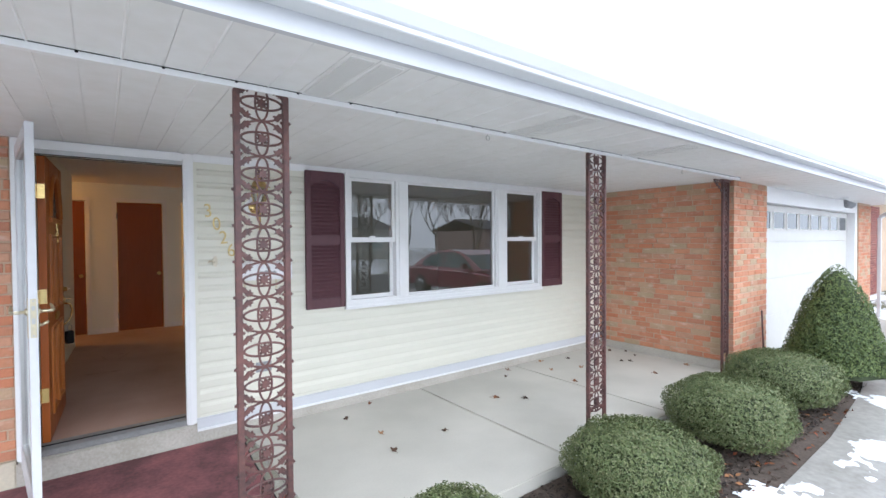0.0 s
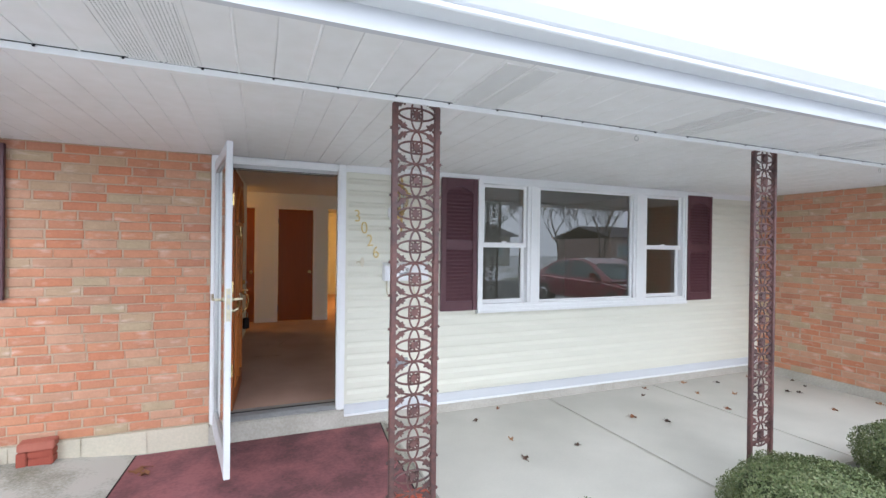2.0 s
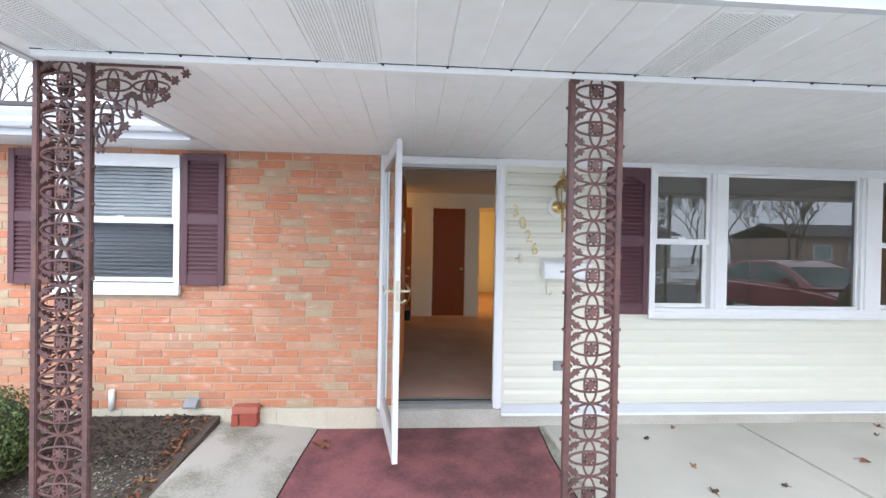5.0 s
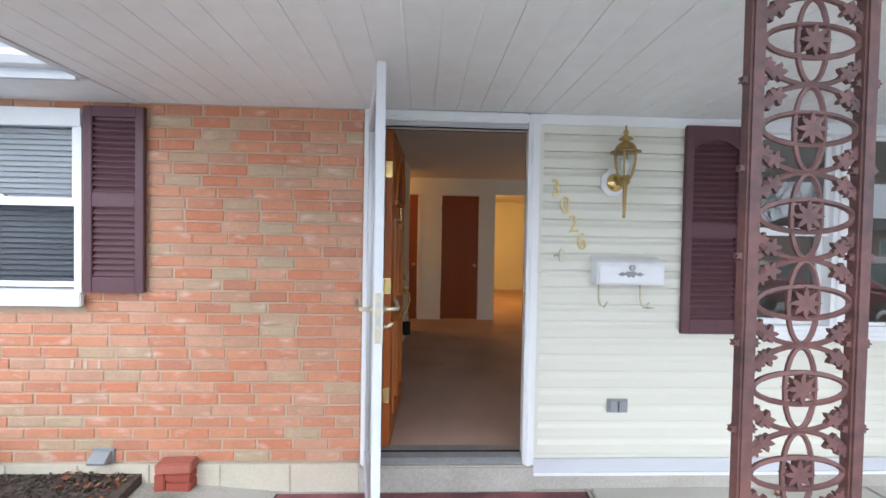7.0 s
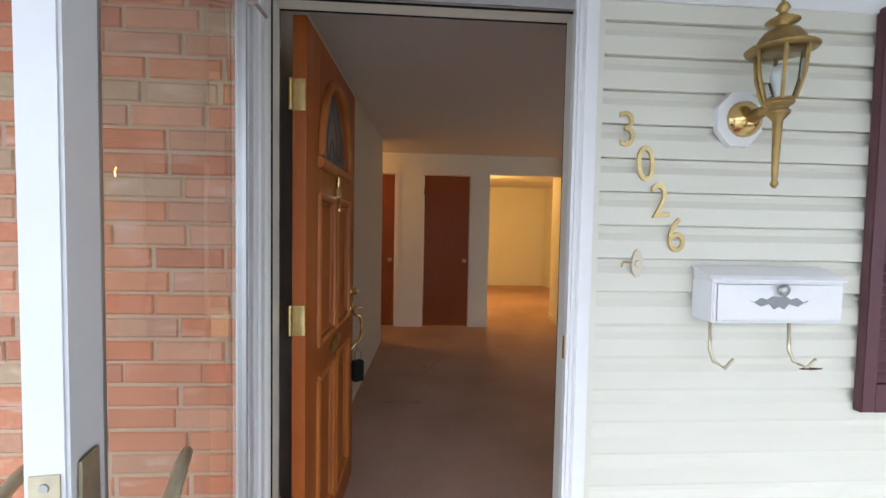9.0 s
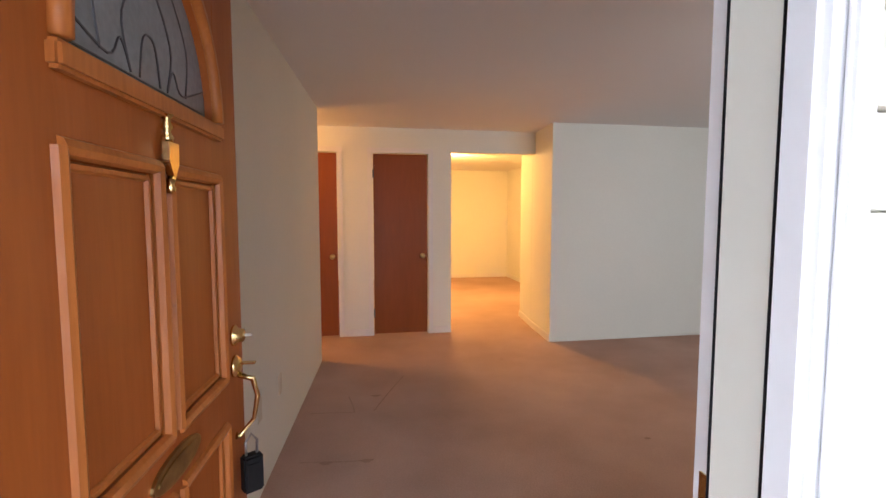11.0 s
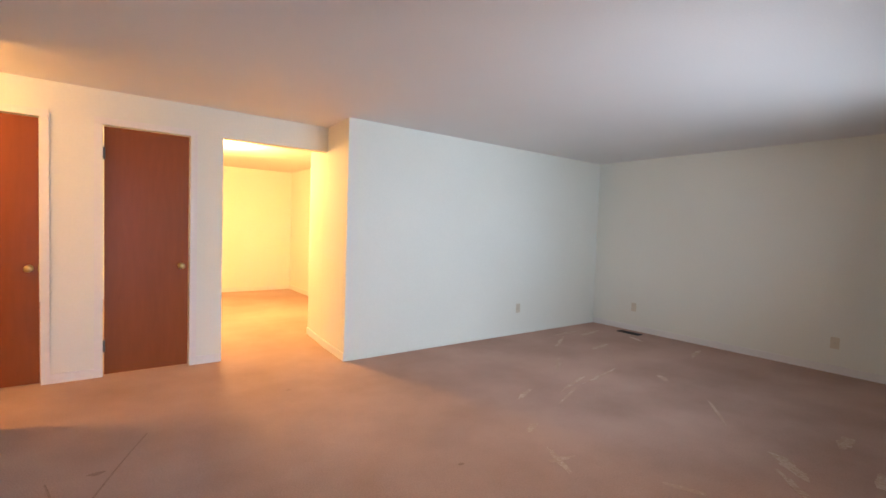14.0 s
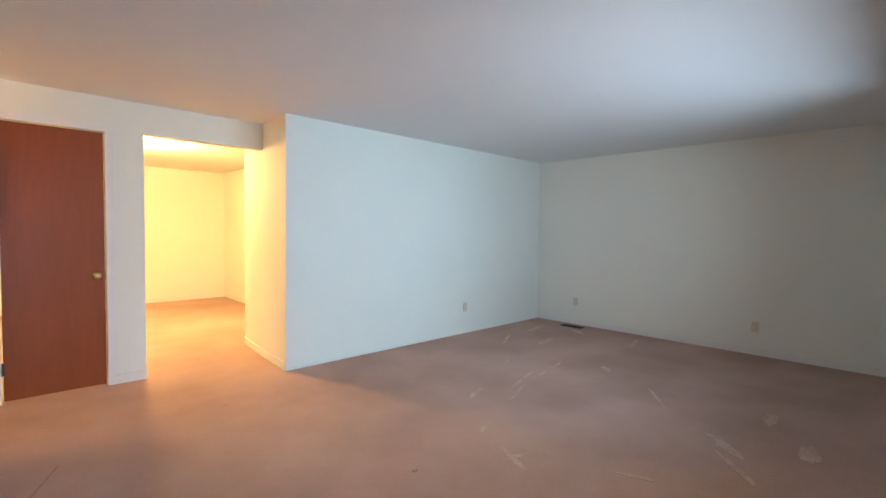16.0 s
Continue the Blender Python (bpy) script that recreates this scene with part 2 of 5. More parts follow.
def glass_mat(name, tint, ior, rough=0.0):
    """Clear glass that mirrors by Fresnel; an ior of 1 gives none of it, for a pane's other sides."""
    m = bpy.data.materials.new(name)
    m.use_nodes = True
    n, l = m.node_tree.nodes, m.node_tree.links
    n.remove(n["Principled BSDF"])
    out = n["Material Output"]
    clear = n.new("ShaderNodeBsdfTransparent")
    clear.inputs[0].default_value = rgb(tint)
    if ior == 1:
        l.new(clear.outputs[0], out.inputs[0])
        return m
    gloss, mix, fr = (n.new("ShaderNode" + k) for k in ("BsdfGlossy", "MixShader", "Fresnel"))
    gloss.inputs["Roughness"].default_value = rough
    fr.inputs[0].default_value = ior
    l.new(fr.outputs[0], mix.inputs[0])
    l.new(clear.outputs[0], mix.inputs[1])
    l.new(gloss.outputs[0], mix.inputs[2])
    l.new(mix.outputs[0], out.inputs[0])
    return m


M_GLASS = glass_mat("window_glass", (0.42, 0.45, 0.45), 2.3)
M_STORM = glass_mat("storm_door_glass", (0.85, 0.86, 0.85), 1.3)
M_BEDGLASS = glass_mat("bedroom_window_glass", (0.8, 0.82, 0.83), 1.75)
M_SCREEN = glass_mat("insect_screen_mesh", (0.76, 0.76, 0.77), 1)
M_BACKGLASS = glass_mat("glass_inner_face", (0.97, 0.98, 0.98), 1)
M_CLEAR = glass_mat("lantern_glass", (0.9, 0.92, 0.9), 1.4, 0.05)
M_FROST = mat("leaded_glass", (0.2, 0.22, 0.23), 0.15, second=(0.3, 0.32, 0.33), grain=60, blotch=8, bump=0.4)


# ---- builders ----
def finish(name, bm, material, smooth=False):
    me = bpy.data.meshes.new(name)
    bm.normal_update()
    bm.to_mesh(me)
    bm.free()
    me.materials.append(material)
    if smooth:
        me.polygons.foreach_set("use_smooth", [True] * len(me.polygons))
    return me


def part(name, bm, material, parent, label="", smooth=False):
    ob = new(name, finish(name, bm, material, smooth))
    ob.parent = parent
    return tagged(ob, label)


def share(name, me, parent, m):
    ob = new(name, me)
    ob.parent = parent
    ob.matrix_basis = m
    return ob


def thing(name, label, category, at=(0, 0, 0), rz=0.0, group="", kind=""):
    ob = new(name)
    ob.empty_display_size = 0.05
    ob.matrix_basis = pose(*at, 0, 0, rz)
    return tagged(ob, label, category, group, kind)


def solid(name, bm, material, label, category="", kind="structure", smooth=False):
    ob = new(name, finish(name, bm, material, smooth))
    return tagged(ob, label, category or name.split("_")[0], "", kind)


def box(x0, x1, y0, y1, z0, z1, bm=None, bevel=0.0):
    if bevel:
        one = box(x0, x1, y0, y1, z0, z1)
        bmesh.ops.bevel(one, geom=one.edges[:], offset=bevel, segments=2, affect="EDGES")
        if bm is None:
            return one
        tmp = bpy.data.meshes.new("tmp")
        one.to_mesh(tmp)
        one.free()
        bm.from_mesh(tmp)
        bpy.data.meshes.remove(tmp)
        return bm
    bm = bm or bmesh.new()
    v = [bm.verts.new((x, y, z)) for x in (x0, x1) for y in (y0, y1) for z in (z0, z1)]
    for f in ((0, 1, 3, 2), (4, 6, 7, 5), (0, 4, 5, 1), (2, 3, 7, 6), (0, 2, 6, 4), (1, 5, 7, 3)):
        bm.faces.new([v[i] for i in f])
    return bm


def prism(points, axis, a, b, bm=None):
    """A closed outline of (u, v), pushed along an axis from a to b. x: (y, z); y: (x, z); z: (x, y)."""
    bm = bm or bmesh.new()
    def at(u, v, w):
        return {"x": (w, u, v), "y": (u, w, v), "z": (u, v, w)}[axis]
    lo = [bm.verts.new(at(u, v, a)) for u, v in points]
    hi = [bm.verts.new(at(u, v, b)) for u, v in points]
    n = len(points)
    faces = [bm.faces.new(lo), bm.faces.new(hi[::-1])]
    for i in range(n):
        faces.append(bm.faces.new((lo[i], hi[i], hi[(i + 1) % n], lo[(i + 1) % n])))
    bmesh.ops.recalc_face_normals(bm, faces=faces)
    return bm


def lathe(profile, segs=20, axis="z", bm=None, at=(0, 0, 0), square=0):
    """A turned body from rows of (radius, height)."""
    bm = bm or bmesh.new()
    rings = []
    for r, h in profile:
        ring = []
        for i in range(segs):
            a = 2 * math.pi * i / segs
            p = (r * math.cos(a), r * math.sin(a), h)
            if axis == "y":
                p = (p[0], p[2], p[1])
            elif axis == "x":
                p = (p[2], p[0], p[1])
            ring.append(bm.verts.new((p[0] + at[0], p[1] + at[1], p[2] + at[2])))
        rings.append(ring)
    faces = []
    for a, b in zip(rings, rings[1:]):
        for i in range(segs):
            faces.append(bm.faces.new((a[i], a[(i + 1) % segs], b[(i + 1) % segs], b[i])))
    faces += [bm.faces.new(rings[0]), bm.faces.new(rings[-1])]
    bmesh.ops.recalc_face_normals(bm, faces=faces)
    return bm


def tube(points, radius, bm=None, segs=6, closed=False, flat=1.0):
    """A bar along a line of points; flat squeezes it along y."""
    bm = bm or bmesh.new()
    pts = [Vector(p) for p in points]
    rings = []
    n = len(pts)
    for i, p in enumerate(pts):
        d = (pts[(i + 1) % n] - pts[i - 1]) if closed else (pts[min(i + 1, n - 1)] - pts[max(i - 1, 0)])
        d.normalize()
        up = Vector((0, 1, 0)) if abs(d.y) < 0.9 else Vector((1, 0, 0))
        s = d.cross(up).normalized()
        u = s.cross(d)
        r = radius[i] if isinstance(radius, (list, tuple)) else radius
        ring = [p + (s * math.cos(2 * math.pi * k / segs) + u * flat * math.sin(2 * math.pi * k / segs)) * r for k in range(segs)]
        rings.append([bm.verts.new(q) for q in ring])
    faces = []
    for i in range(n if closed else n - 1):
        a, b = rings[i], rings[(i + 1) % n]
        for k in range(segs):
            faces.append(bm.faces.new((a[k], a[(k + 1) % segs], b[(k + 1) % segs], b[k])))
    if not closed:
        faces += [bm.faces.new(rings[0]), bm.faces.new(rings[-1])]
    bmesh.ops.recalc_face_normals(bm, faces=faces)
    return bm


def wall_with_holes(axis, at, thick, u0, u1, z0, z1, holes, bm=None):
    """A wall slab along u with holes (u0, u1, z0, z1) right through it. axis x: the wall runs along x, from y = at to at + thick."""
    bm = bm or bmesh.new()
    us = sorted({u0, u1, *[h[i] for h in holes for i in (0, 1)]})
    for a, b in zip(us, us[1:]):
        cuts = sorted((h[2], h[3]) for h in holes if h[0] <= a + 1e-6 and h[1] >= b - 1e-6)
        z = z0
        for c, d in cuts + [(z1, z1)]:
            if c > z + 1e-4:
                if axis == "x":
                    box(a, b, at, at + thick, z, c, bm)
                else:
                    box(at, at + thick, a, b, z, c, bm)
            z = d
    return bm


# ---- sizes of the place ----
FLOOR = 0.18
CEIL = 2.5
SOFFIT = 2.27
GROUND = -0.1
BRICK_L, BRICK_H, JOINT = 0.203, 0.0585, 0.0092
WIN = (2.25, 5.0, 0.97, 2.235)
LWIN = (-2.62, -1.675, 1.14, 2.215)
ENTRY = (-0.06, 0.969, 0.0, 2.262)

# ---- ground ----
solid("ground", box(-60, 60, -80, 60, -0.6, GROUND), M_GRASS, "winter lawn with thin brown-green grass", "lawn")
solid("road", box(-60, 60, -16, -8.8, GROUND, GROUND + 0.006), M_ASPHALT, "grey asphalt street", "road")
solid("driveway", box(7.6, 12.8, -8.8, -1.7, GROUND, GROUND + 0.05), M_WALK, "wet grey concrete driveway", "driveway")
bm = prism([(1.2, -4.6), (1.2, -3.2), (3.6, -3.0), (5.2, -2.98), (6.9, -2.86), (7.6, -2.75), (7.6, -4.1), (5.5, -4.3), (3.5, -4.5)], "z", GROUND, GROUND + 0.03)
solid("front_walk", bm, M_WALK, "wet concrete walk with patches of melting snow", "walk")


def rise(x, y):
    """The fall of the ground away from the brick wall."""
    return min(1, max(0, (-0.5 - x) / 0.6)) * max(0, 1 + y / 1.3)


def sloped(x0, x1, y0, y1, low, top, lift, nx=10, ny=24):
    """A slab whose top rises towards the wall."""
    bm = bmesh.new()
    bmesh.ops.create_grid(bm, x_segments=nx, y_segments=ny, size=0.5)
    for v in bm.verts:
        x, y = x0 + (v.co.x + 0.5) * (x1 - x0), y0 + (v.co.y + 0.5) * (y1 - y0)
        v.co = Vector((x, y, top + lift * rise(x, y)))
    rim = bmesh.ops.extrude_edge_only(bm, edges=[e for e in bm.edges if e.is_boundary])
    for v in rim["geom"]:
        if isinstance(v, bmesh.types.BMVert):
            v.co.z = low
    bmesh.ops.recalc_face_normals(bm, faces=bm.faces[:])
    return bm


bm = sloped(-1.33, 1.32, -5.5, 0.0, -0.25, -0.004, 0.06, 24, 40)
M_WALKSLAB = mat("stained_walk_slab", (0.47, 0.45, 0.4), 0.85, second=(0.21, 0.205, 0.15), grain=60, blotch=2.1, amount=0.95, bump=0.15, fine_share=0.22, sharp=(0.46, 0.62))
solid("entry_walk", bm, M_WALKSLAB, "pale concrete entry walk slab", "walk")
for a, b in ((1.332, 3.08), (3.092, 4.5), (4.512, 6.36)):
    slab = box(a, b, -2.0, 0.0, -0.3, 0.0, bevel=0.008)
    solid("porch_slab", slab, M_CONCRETE, "smooth pale concrete porch slab", "porch slab")
bm = prism([(1.34, -2.01), (6.3, -2.01), (7.5, -1.9), (7.4, -2.79), (5.5, -3.0), (3.7, -3.04), (1.34, -3.22)], "z", GROUND, GROUND + 0.02)
solid("mulch_bed", bm, M_MULCH, "dark shredded mulch planting bed", "mulch bed")
bm = sloped(-5.0, -1.335, -2.2, 0.0, GROUND, -0.035, 0.15)
solid("mulch_bed_2", bm, M_MULCH, "dark soil and mulch bed below the brick wall", "mulch bed")

# ---- house shell ----
bm = wall_with_holes("x", 0.03, 0.085, -5.0, 6.36, 0.0, 2.6, [(ENTRY[0], ENTRY[1], 0.0, ENTRY[3]), WIN, LWIN])
solid("wall_front", bm, M_WALL, "white painted front wall of the living room", "wall")
solid("foundation", box(0.972, 6.35, -0.014, 0.03, -0.3, 0.088), M_FOUND, "rough stained concrete foundation strip", "foundation")
found = solid("foundation_2", box(-5.0, -0.075, -0.022, 0.03, -0.3, 0.163), M_BLOCK, "pale concrete block foundation course", "foundation")
for i in range(13):
    a = max(-4.995, -0.475 - 0.405 * i)
    if -0.08 - 0.405 * i - a > 0.05:
        part("block", box(a, -0.08 - 0.405 * i, -0.03, -0.0215, -0.2, 0.165, bevel=0.003), M_BLOCK, found)
solid("door_step", box(-0.075, 0.971, -0.04, 0.16, -0.2, 0.15, bevel=0.01), M_FOUND, "worn concrete door step", "step")
solid("floor", box(-6, 6.6, 0.16, 10, -0.1, FLOOR), M_CARPET, "mauve brown carpet with worn paint marks", "carpet")
solid("ceiling", box(-6, 6.8, 0.115, 10, CEIL, CEIL + 0.12), M_CEIL, "white painted textured ceiling", "ceiling")
# Main roof is out of view, added to keep sky light off the rooms.
roof = prism([(-2.55, 2.42), (-2.55, 2.47), (5.0, 4.6), (12.0, 2.6), (12.0, 2.5), (5.0, 4.5)], "x", -1.4, 13.8)
solid("roof", roof, M_ROOF, "unseen dark shingle roof added to block the sky", "roof")
roof = prism([(-0.5, 2.44), (-0.5, 2.47), (5.0, 4.02), (12.0, 2.6), (12.0, 2.5), (5.0, 3.95)], "x", -9.0, -1.41)
solid("roof_2", roof, M_ROOF, "unseen dark shingle roof added to block the sky over the bedroom wing", "roof")

# living room walls
bm = prism([(-0.1, 0.115), (0.083, 3.88), (-0.06, 3.88), (-0.24, 0.115)], "z", FLOOR, CEIL)
solid("wall_west", bm, M_WALL, "plain white painted wall beside the entry door", "wall")
solid("wall_hall", box(-3.0, -0.065, 3.76, 3.88, FLOOR, CEIL), M_WALL, "white painted hallway wall", "wall")
DOOR_H = FLOOR + 2.045
bm = wall_with_holes("x", 4.72, 0.12, -3.0, 2.5, FLOOR, CEIL, [(-0.62, 0.2, FLOOR, DOOR_H), (0.58, 1.2, FLOOR, DOOR_H), (1.465, 2.48, FLOOR, 2.25)])
solid("wall_closet", bm, M_WALL, "white painted wall with brown flush doors", "wall")
bm = prism([(2.435, 4.14), (2.47, 4.72), (2.54, 5.4), (2.66, 5.4), (2.66, 4.26), (6.52, 4.26), (6.52, 4.14)], "z", FLOOR, CEIL)
solid("wall_partition", bm, M_WALL, "white painted partition wall lit by window light", "wall")
solid("wall_east", box(6.4, 6.52, 0.115, 4.14, FLOOR, CEIL), M_WALL, "white painted end wall of the living room", "wall")
# Unseen wall, added to close the far end of the hall.
solid("wall_hall_end", box(-3.12, -3.0, 3.76, 4.84, FLOOR, CEIL), M_WALL, "unseen white wall added to close the hallway", "wall")
# dining room behind
solid("wall_dining_back", box(-1.0, 3.7, 9.24, 9.36, FLOOR, CEIL), M_WALL, "white painted dining room wall in warm lamp light", "wall")
solid("wall_dining_east", box(3.58, 3.7, 4.26, 9.24, FLOOR, CEIL), M_WALL, "white painted dining room side wall", "wall")
solid("wall_dining_west", box(-1.0, -0.88, 4.84, 9.24, FLOOR, CEIL), M_WALL, "white painted dining room side wall", "wall")
solid("wall_dining_south", box(2.66, 3.58, 4.26, 4.38, FLOOR, CEIL), M_WALL, "white painted back of the partition", "wall")

# ---- porch roof ----
bm = bmesh.new()
edges = [-1.37] + [-1.264 + 0.266 * i for i in range(57)]
for a, b in zip(edges, edges[1:]):
    box(a + 0.0018, b - 0.0018, -2.5, 0.03, SOFFIT, SOFFIT + 0.008, bm)
    if b - a > 0.2:
        m = (a + b) / 2
        prism([(m - 0.006, SOFFIT), (m - 0.002, SOFFIT - 0.004), (m + 0.002, SOFFIT - 0.004), (m + 0.006, SOFFIT)], "y", -2.5, 0.03, bm)
box(-1.37, 13.6, -2.5, 0.03, SOFFIT + 0.004, SOFFIT + 0.03, bm)
solid("ceiling_porch", bm, M_SOFFIT, "white vinyl soffit panels with narrow grooves", "soffit")
solid("fascia", box(-1.4, 13.6, -2.53, -2.5, SOFFIT - 0.003, 2.46), M_GUTTER, "white aluminium fascia board", "fascia")
prof = [(-2.532, 2.34), (-2.612, 2.34), (-2.618, 2.345), (-2.618, 2.358), (-2.604, 2.362), (-2.604, 2.369), (-2.62, 2.373), (-2.648, 2.41), (-2.66, 2.438),
        (-2.66, 2.452), (-2.65, 2.453), (-2.65, 2.462), (-2.642, 2.466), (-2.532, 2.456)]
solid("gutter", prism(prof, "x", -1.42, 13.6), M_GUTTERFACE, "white aluminium rain gutter with a rolled lip", "gutter")
solid("trim_porch", box(-1.3, 6.2, -1.94, -1.91, SOFFIT - 0.028, SOFFIT), M_WHITE, "white trim strip across the porch soffit", "trim")
solid("rake_trim", box(-1.41, -1.372, -2.5, -0.39, SOFFIT - 0.006, 2.46), M_GUTTER, "white aluminium end board of the porch roof", "fascia")
# the trim's dark clips and two small hooks
clip = finish("clip", lathe([(0.004, 0), (0.006, 0.004), (0.003, 0.009)], 8), M_DARK)
trim = bpy.data.objects["trim_porch"]
# A thin dark strip paints the shade of the gap above the trim.
part("channel_shade", box(-1.3, 6.2, -1.9435, -1.9405, SOFFIT - 0.0035, SOFFIT), M_GAPSHADE, trim)
for i in range(-4, 28):
    if -1.25 < -0.2 + 0.266 * i < 6.1:
        share("clip", clip, trim, pose(-0.2 + 0.266 * i, -1.944, SOFFIT - 0.01))
for x in (2.335, 4.86):
    hook = thing("ceiling_hook", "small dark metal hook screwed into the soffit trim", "hook", (x, -1.925, SOFFIT - 0.028), group="porch hooks")
    part("ring", tube([(0.014 * math.cos(a), 0, -0.022 + 0.014 * math.sin(a)) for a in np.linspace(1.6, 7.2, 12)], 0.0025, segs=5), M_METAL, hook)
    part("shank", tube([(0, 0, 0), (0, 0, -0.01)], 0.0025, segs=5), M_METAL, hook)

# vent strips in the outer soffit, the shade of their holes drawn as dark flecks
bm = bmesh.new()
for i in range(2):
    u0 = 0.022 + i * 0.128
    for a in range(9):
        for b in range(44):
            x, y = u0 + a * 0.0115, 0.03 + b * 0.0115 + (a % 2) * 0.005
            v = [bm.verts.new((x + p, y + q, 0)) for p, q in ((-0.003, 0), (0, 0.0025), (0.003, 0), (0, -0.0025))]
            bm.faces.new(v)
holes = finish("hole_flecks", bm, M_GAPSHADE)
for n in (-4, 0, 5, 10, 15):
    vent = thing("soffit_vent", "white soffit vent panel with holes drawn as dark flecks", "vent", (-0.2 + 0.266 * n, -2.49, SOFFIT), group="soffit vents")
    share("hole_flecks", holes, vent, pose(0, 0, -0.0045))["kind"] = "stuff"
    for k in (0.018, 0.146):
        part("strip", box(k, k + 0.102, 0.02, 0.545, -0.004, 0.0005), M_SOFFIT, vent)

# ---- eave of the bedroom wing ----
solid("ceiling_eave", box(-9, -1.372, -0.4, 0.03, 2.264, 2.284), M_SOFFIT, "white vinyl eave soffit over the brick wall", "soffit")
solid("fascia_2", box(-9, -1.412, -0.43, -0.4, 2.252, 2.4), M_GUTTER, "white aluminium fascia of the bedroom wing", "fascia")
prof = [(-0.432, 2.3), (-0.49, 2.3), (-0.515, 2.33), (-0.515, 2.36), (-0.545, 2.4), (-0.545, 2.42), (-0.432, 2.41)]
solid("gutter_2", prism(prof, "x", -9, -1.412), M_GUTTERFACE, "white aluminium gutter of the bedroom wing", "gutter")
# Two unseen walls, added so the bedroom behind the blind stays dark.
solid("wall_bedroom_end", box(-5.12, -5.0, 0.03, 3.9, FLOOR, CEIL), M_WALL, "unseen plain end wall added to keep the bedroom dark", "wall")
solid("wall_bedroom_back", box(-5.0, -3.12, 3.76, 3.88, FLOOR, CEIL), M_WALL, "unseen plain back wall added to keep the bedroom dark", "wall")

# ---- siding ----
siding = thing("siding", "cream dutch-lap vinyl siding boards", "siding", kind="structure")
COURSE = 0.1022
z = 0.111
while z < 2.2:
    top = min(z + COURSE, 2.208)
    prof = [(0.028, z), (-0.017, z), (-0.0185, z + 0.003), (-0.0165, z + 0.055), (-0.011, z + 0.065), (-0.004, z + 0.077), (-0.001, z + 0.09), (-0.001, top - 0.003), (0.006, top - 0.0025), (0.006, top), (0.028, top)]
    spans = [(0.995, 6.35)]
    if top > WIN[2] and z < WIN[3]:
        spans = [(0.995, WIN[0]), (WIN[1], 6.35)]
    for a, b in spans:
        part("siding_board", prism(prof, "x", a, b), M_SIDING, siding)
    z += COURSE
solid("trim_frieze", box(0.972, 6.35, -0.028, 0.028, 2.208, 2.268), M_WHITE, "white trim board below the soffit", "trim")
solid("trim_starter", prism([(0.0, 0.0885), (-0.036, 0.0885), (-0.036, 0.102), (-0.024, 0.107), (-0.024, 0.178), (-0.03, 0.182), (-0.03, 0.19), (-0.0192, 0.19), (-0.0192, 0.11), (0.0, 0.11)], "x", 0.972, 6.35), M_GUTTER, "white starter strip at the foot of the siding", "trim")
solid("trim_lip", box(0.972, 6.35, -0.043, -0.0365, 0.0885, 0.108, bevel=0.002), M_WHITE, "white lip below the starter strip", "trim")
solid("trim_corner", box(0.972, 0.995, -0.02, 0.028, 0.1905, 2.208), M_SIDING, "cream channel trim beside the door", "trim")


# ---- windows ----
def pane(name, x0, x1, z0, z1, y, parent, glazing=None):
    bm = box(x0, x1, y, y + 0.004, z0, z1)
    bm.normal_update()
    for f in bm.faces:
        f.material_index = 0 if f.normal.y < -0.5 else 1
    ob = part(name, bm, glazing or M_GLASS, parent)
    ob.data.materials.append(M_BACKGLASS)
    ob.visible_shadow = False
    return ob


def rect_frame(x0, x1, z0, z1, w, y0, y1, wb=None):
    wb = w if wb is None else wb
    bm = box(x0, x0 + w, y0, y1, z0, z1)
    box(x1 - w, x1, y0, y1, z0, z1, bm)
    box(x0 + w, x1 - w, y0, y1, z1 - w, z1, bm)
    box(x0 + w, x1 - w, y0, y1, z0, z0 + wb, bm)
    return bm


def double_hung(x0, x1, z0, z1, rail, parent, glazing=None):
    """Upper and lower sash, each with its frame and pane."""
    up = part("upper_sash", rect_frame(x0, x1, rail - 0.02, z1, 0.028, -0.006, 0.028), M_WHITE, parent)
    pane("pane", x0 + 0.028, x1 - 0.028, rail + 0.008, z1 - 0.028, 0.008, up, glazing)
    lo = part("lower_sash", rect_frame(x0, x1, z0, rail + 0.02, 0.034, 0.03, 0.062), M_WHITE, parent)
    pane("pane", x0 + 0.034, x1 - 0.034, z0 + 0.034, rail - 0.014, 0.044, lo, glazing)
    part("meeting_rail", box(x0, x1, -0.012, -0.006, rail - 0.026, rail + 0.022, bevel=0.002), M_WHITE, lo)
    part("sash_lock", box((x0 + x1) / 2 - 0.03, (x0 + x1) / 2 + 0.03, -0.01, 0.02, rail + 0.0225, rail + 0.036, bevel=0.003), M_WHITE, lo)


win = thing("window_1", "white vinyl triple picture window with two double-hung sides", "window", kind="structure")
part("window_frame", rect_frame(WIN[0], WIN[1], WIN[2], WIN[3], 0.045, -0.04, 0.14), M_WHITE, win)
part("window_casing", rect_frame(WIN[0] - 0.012, WIN[1] + 0.012, WIN[2] - 0.012, WIN[3] - 0.012, 0.03, -0.052, -0.0405), M_WHITE, win)
part("window_sill", box(WIN[0] - 0.02, WIN[1] + 0.02, -0.062, -0.017, WIN[2] - 0.04, WIN[2] - 0.0125, bevel=0.004), M_WHITE, win)
for a, b in ((2.8, 2.945), (4.195, 4.39)):
    part("mullion", box(a, b, -0.038, 0.12, WIN[2] + 0.046, WIN[3] - 0.046), M_WHITE, win)
    part("mullion_bead", box(a + 0.03, b - 0.03, -0.05, -0.0385, WIN[2] + 0.046, WIN[3] - 0.046, bevel=0.004), M_WHITE, win)
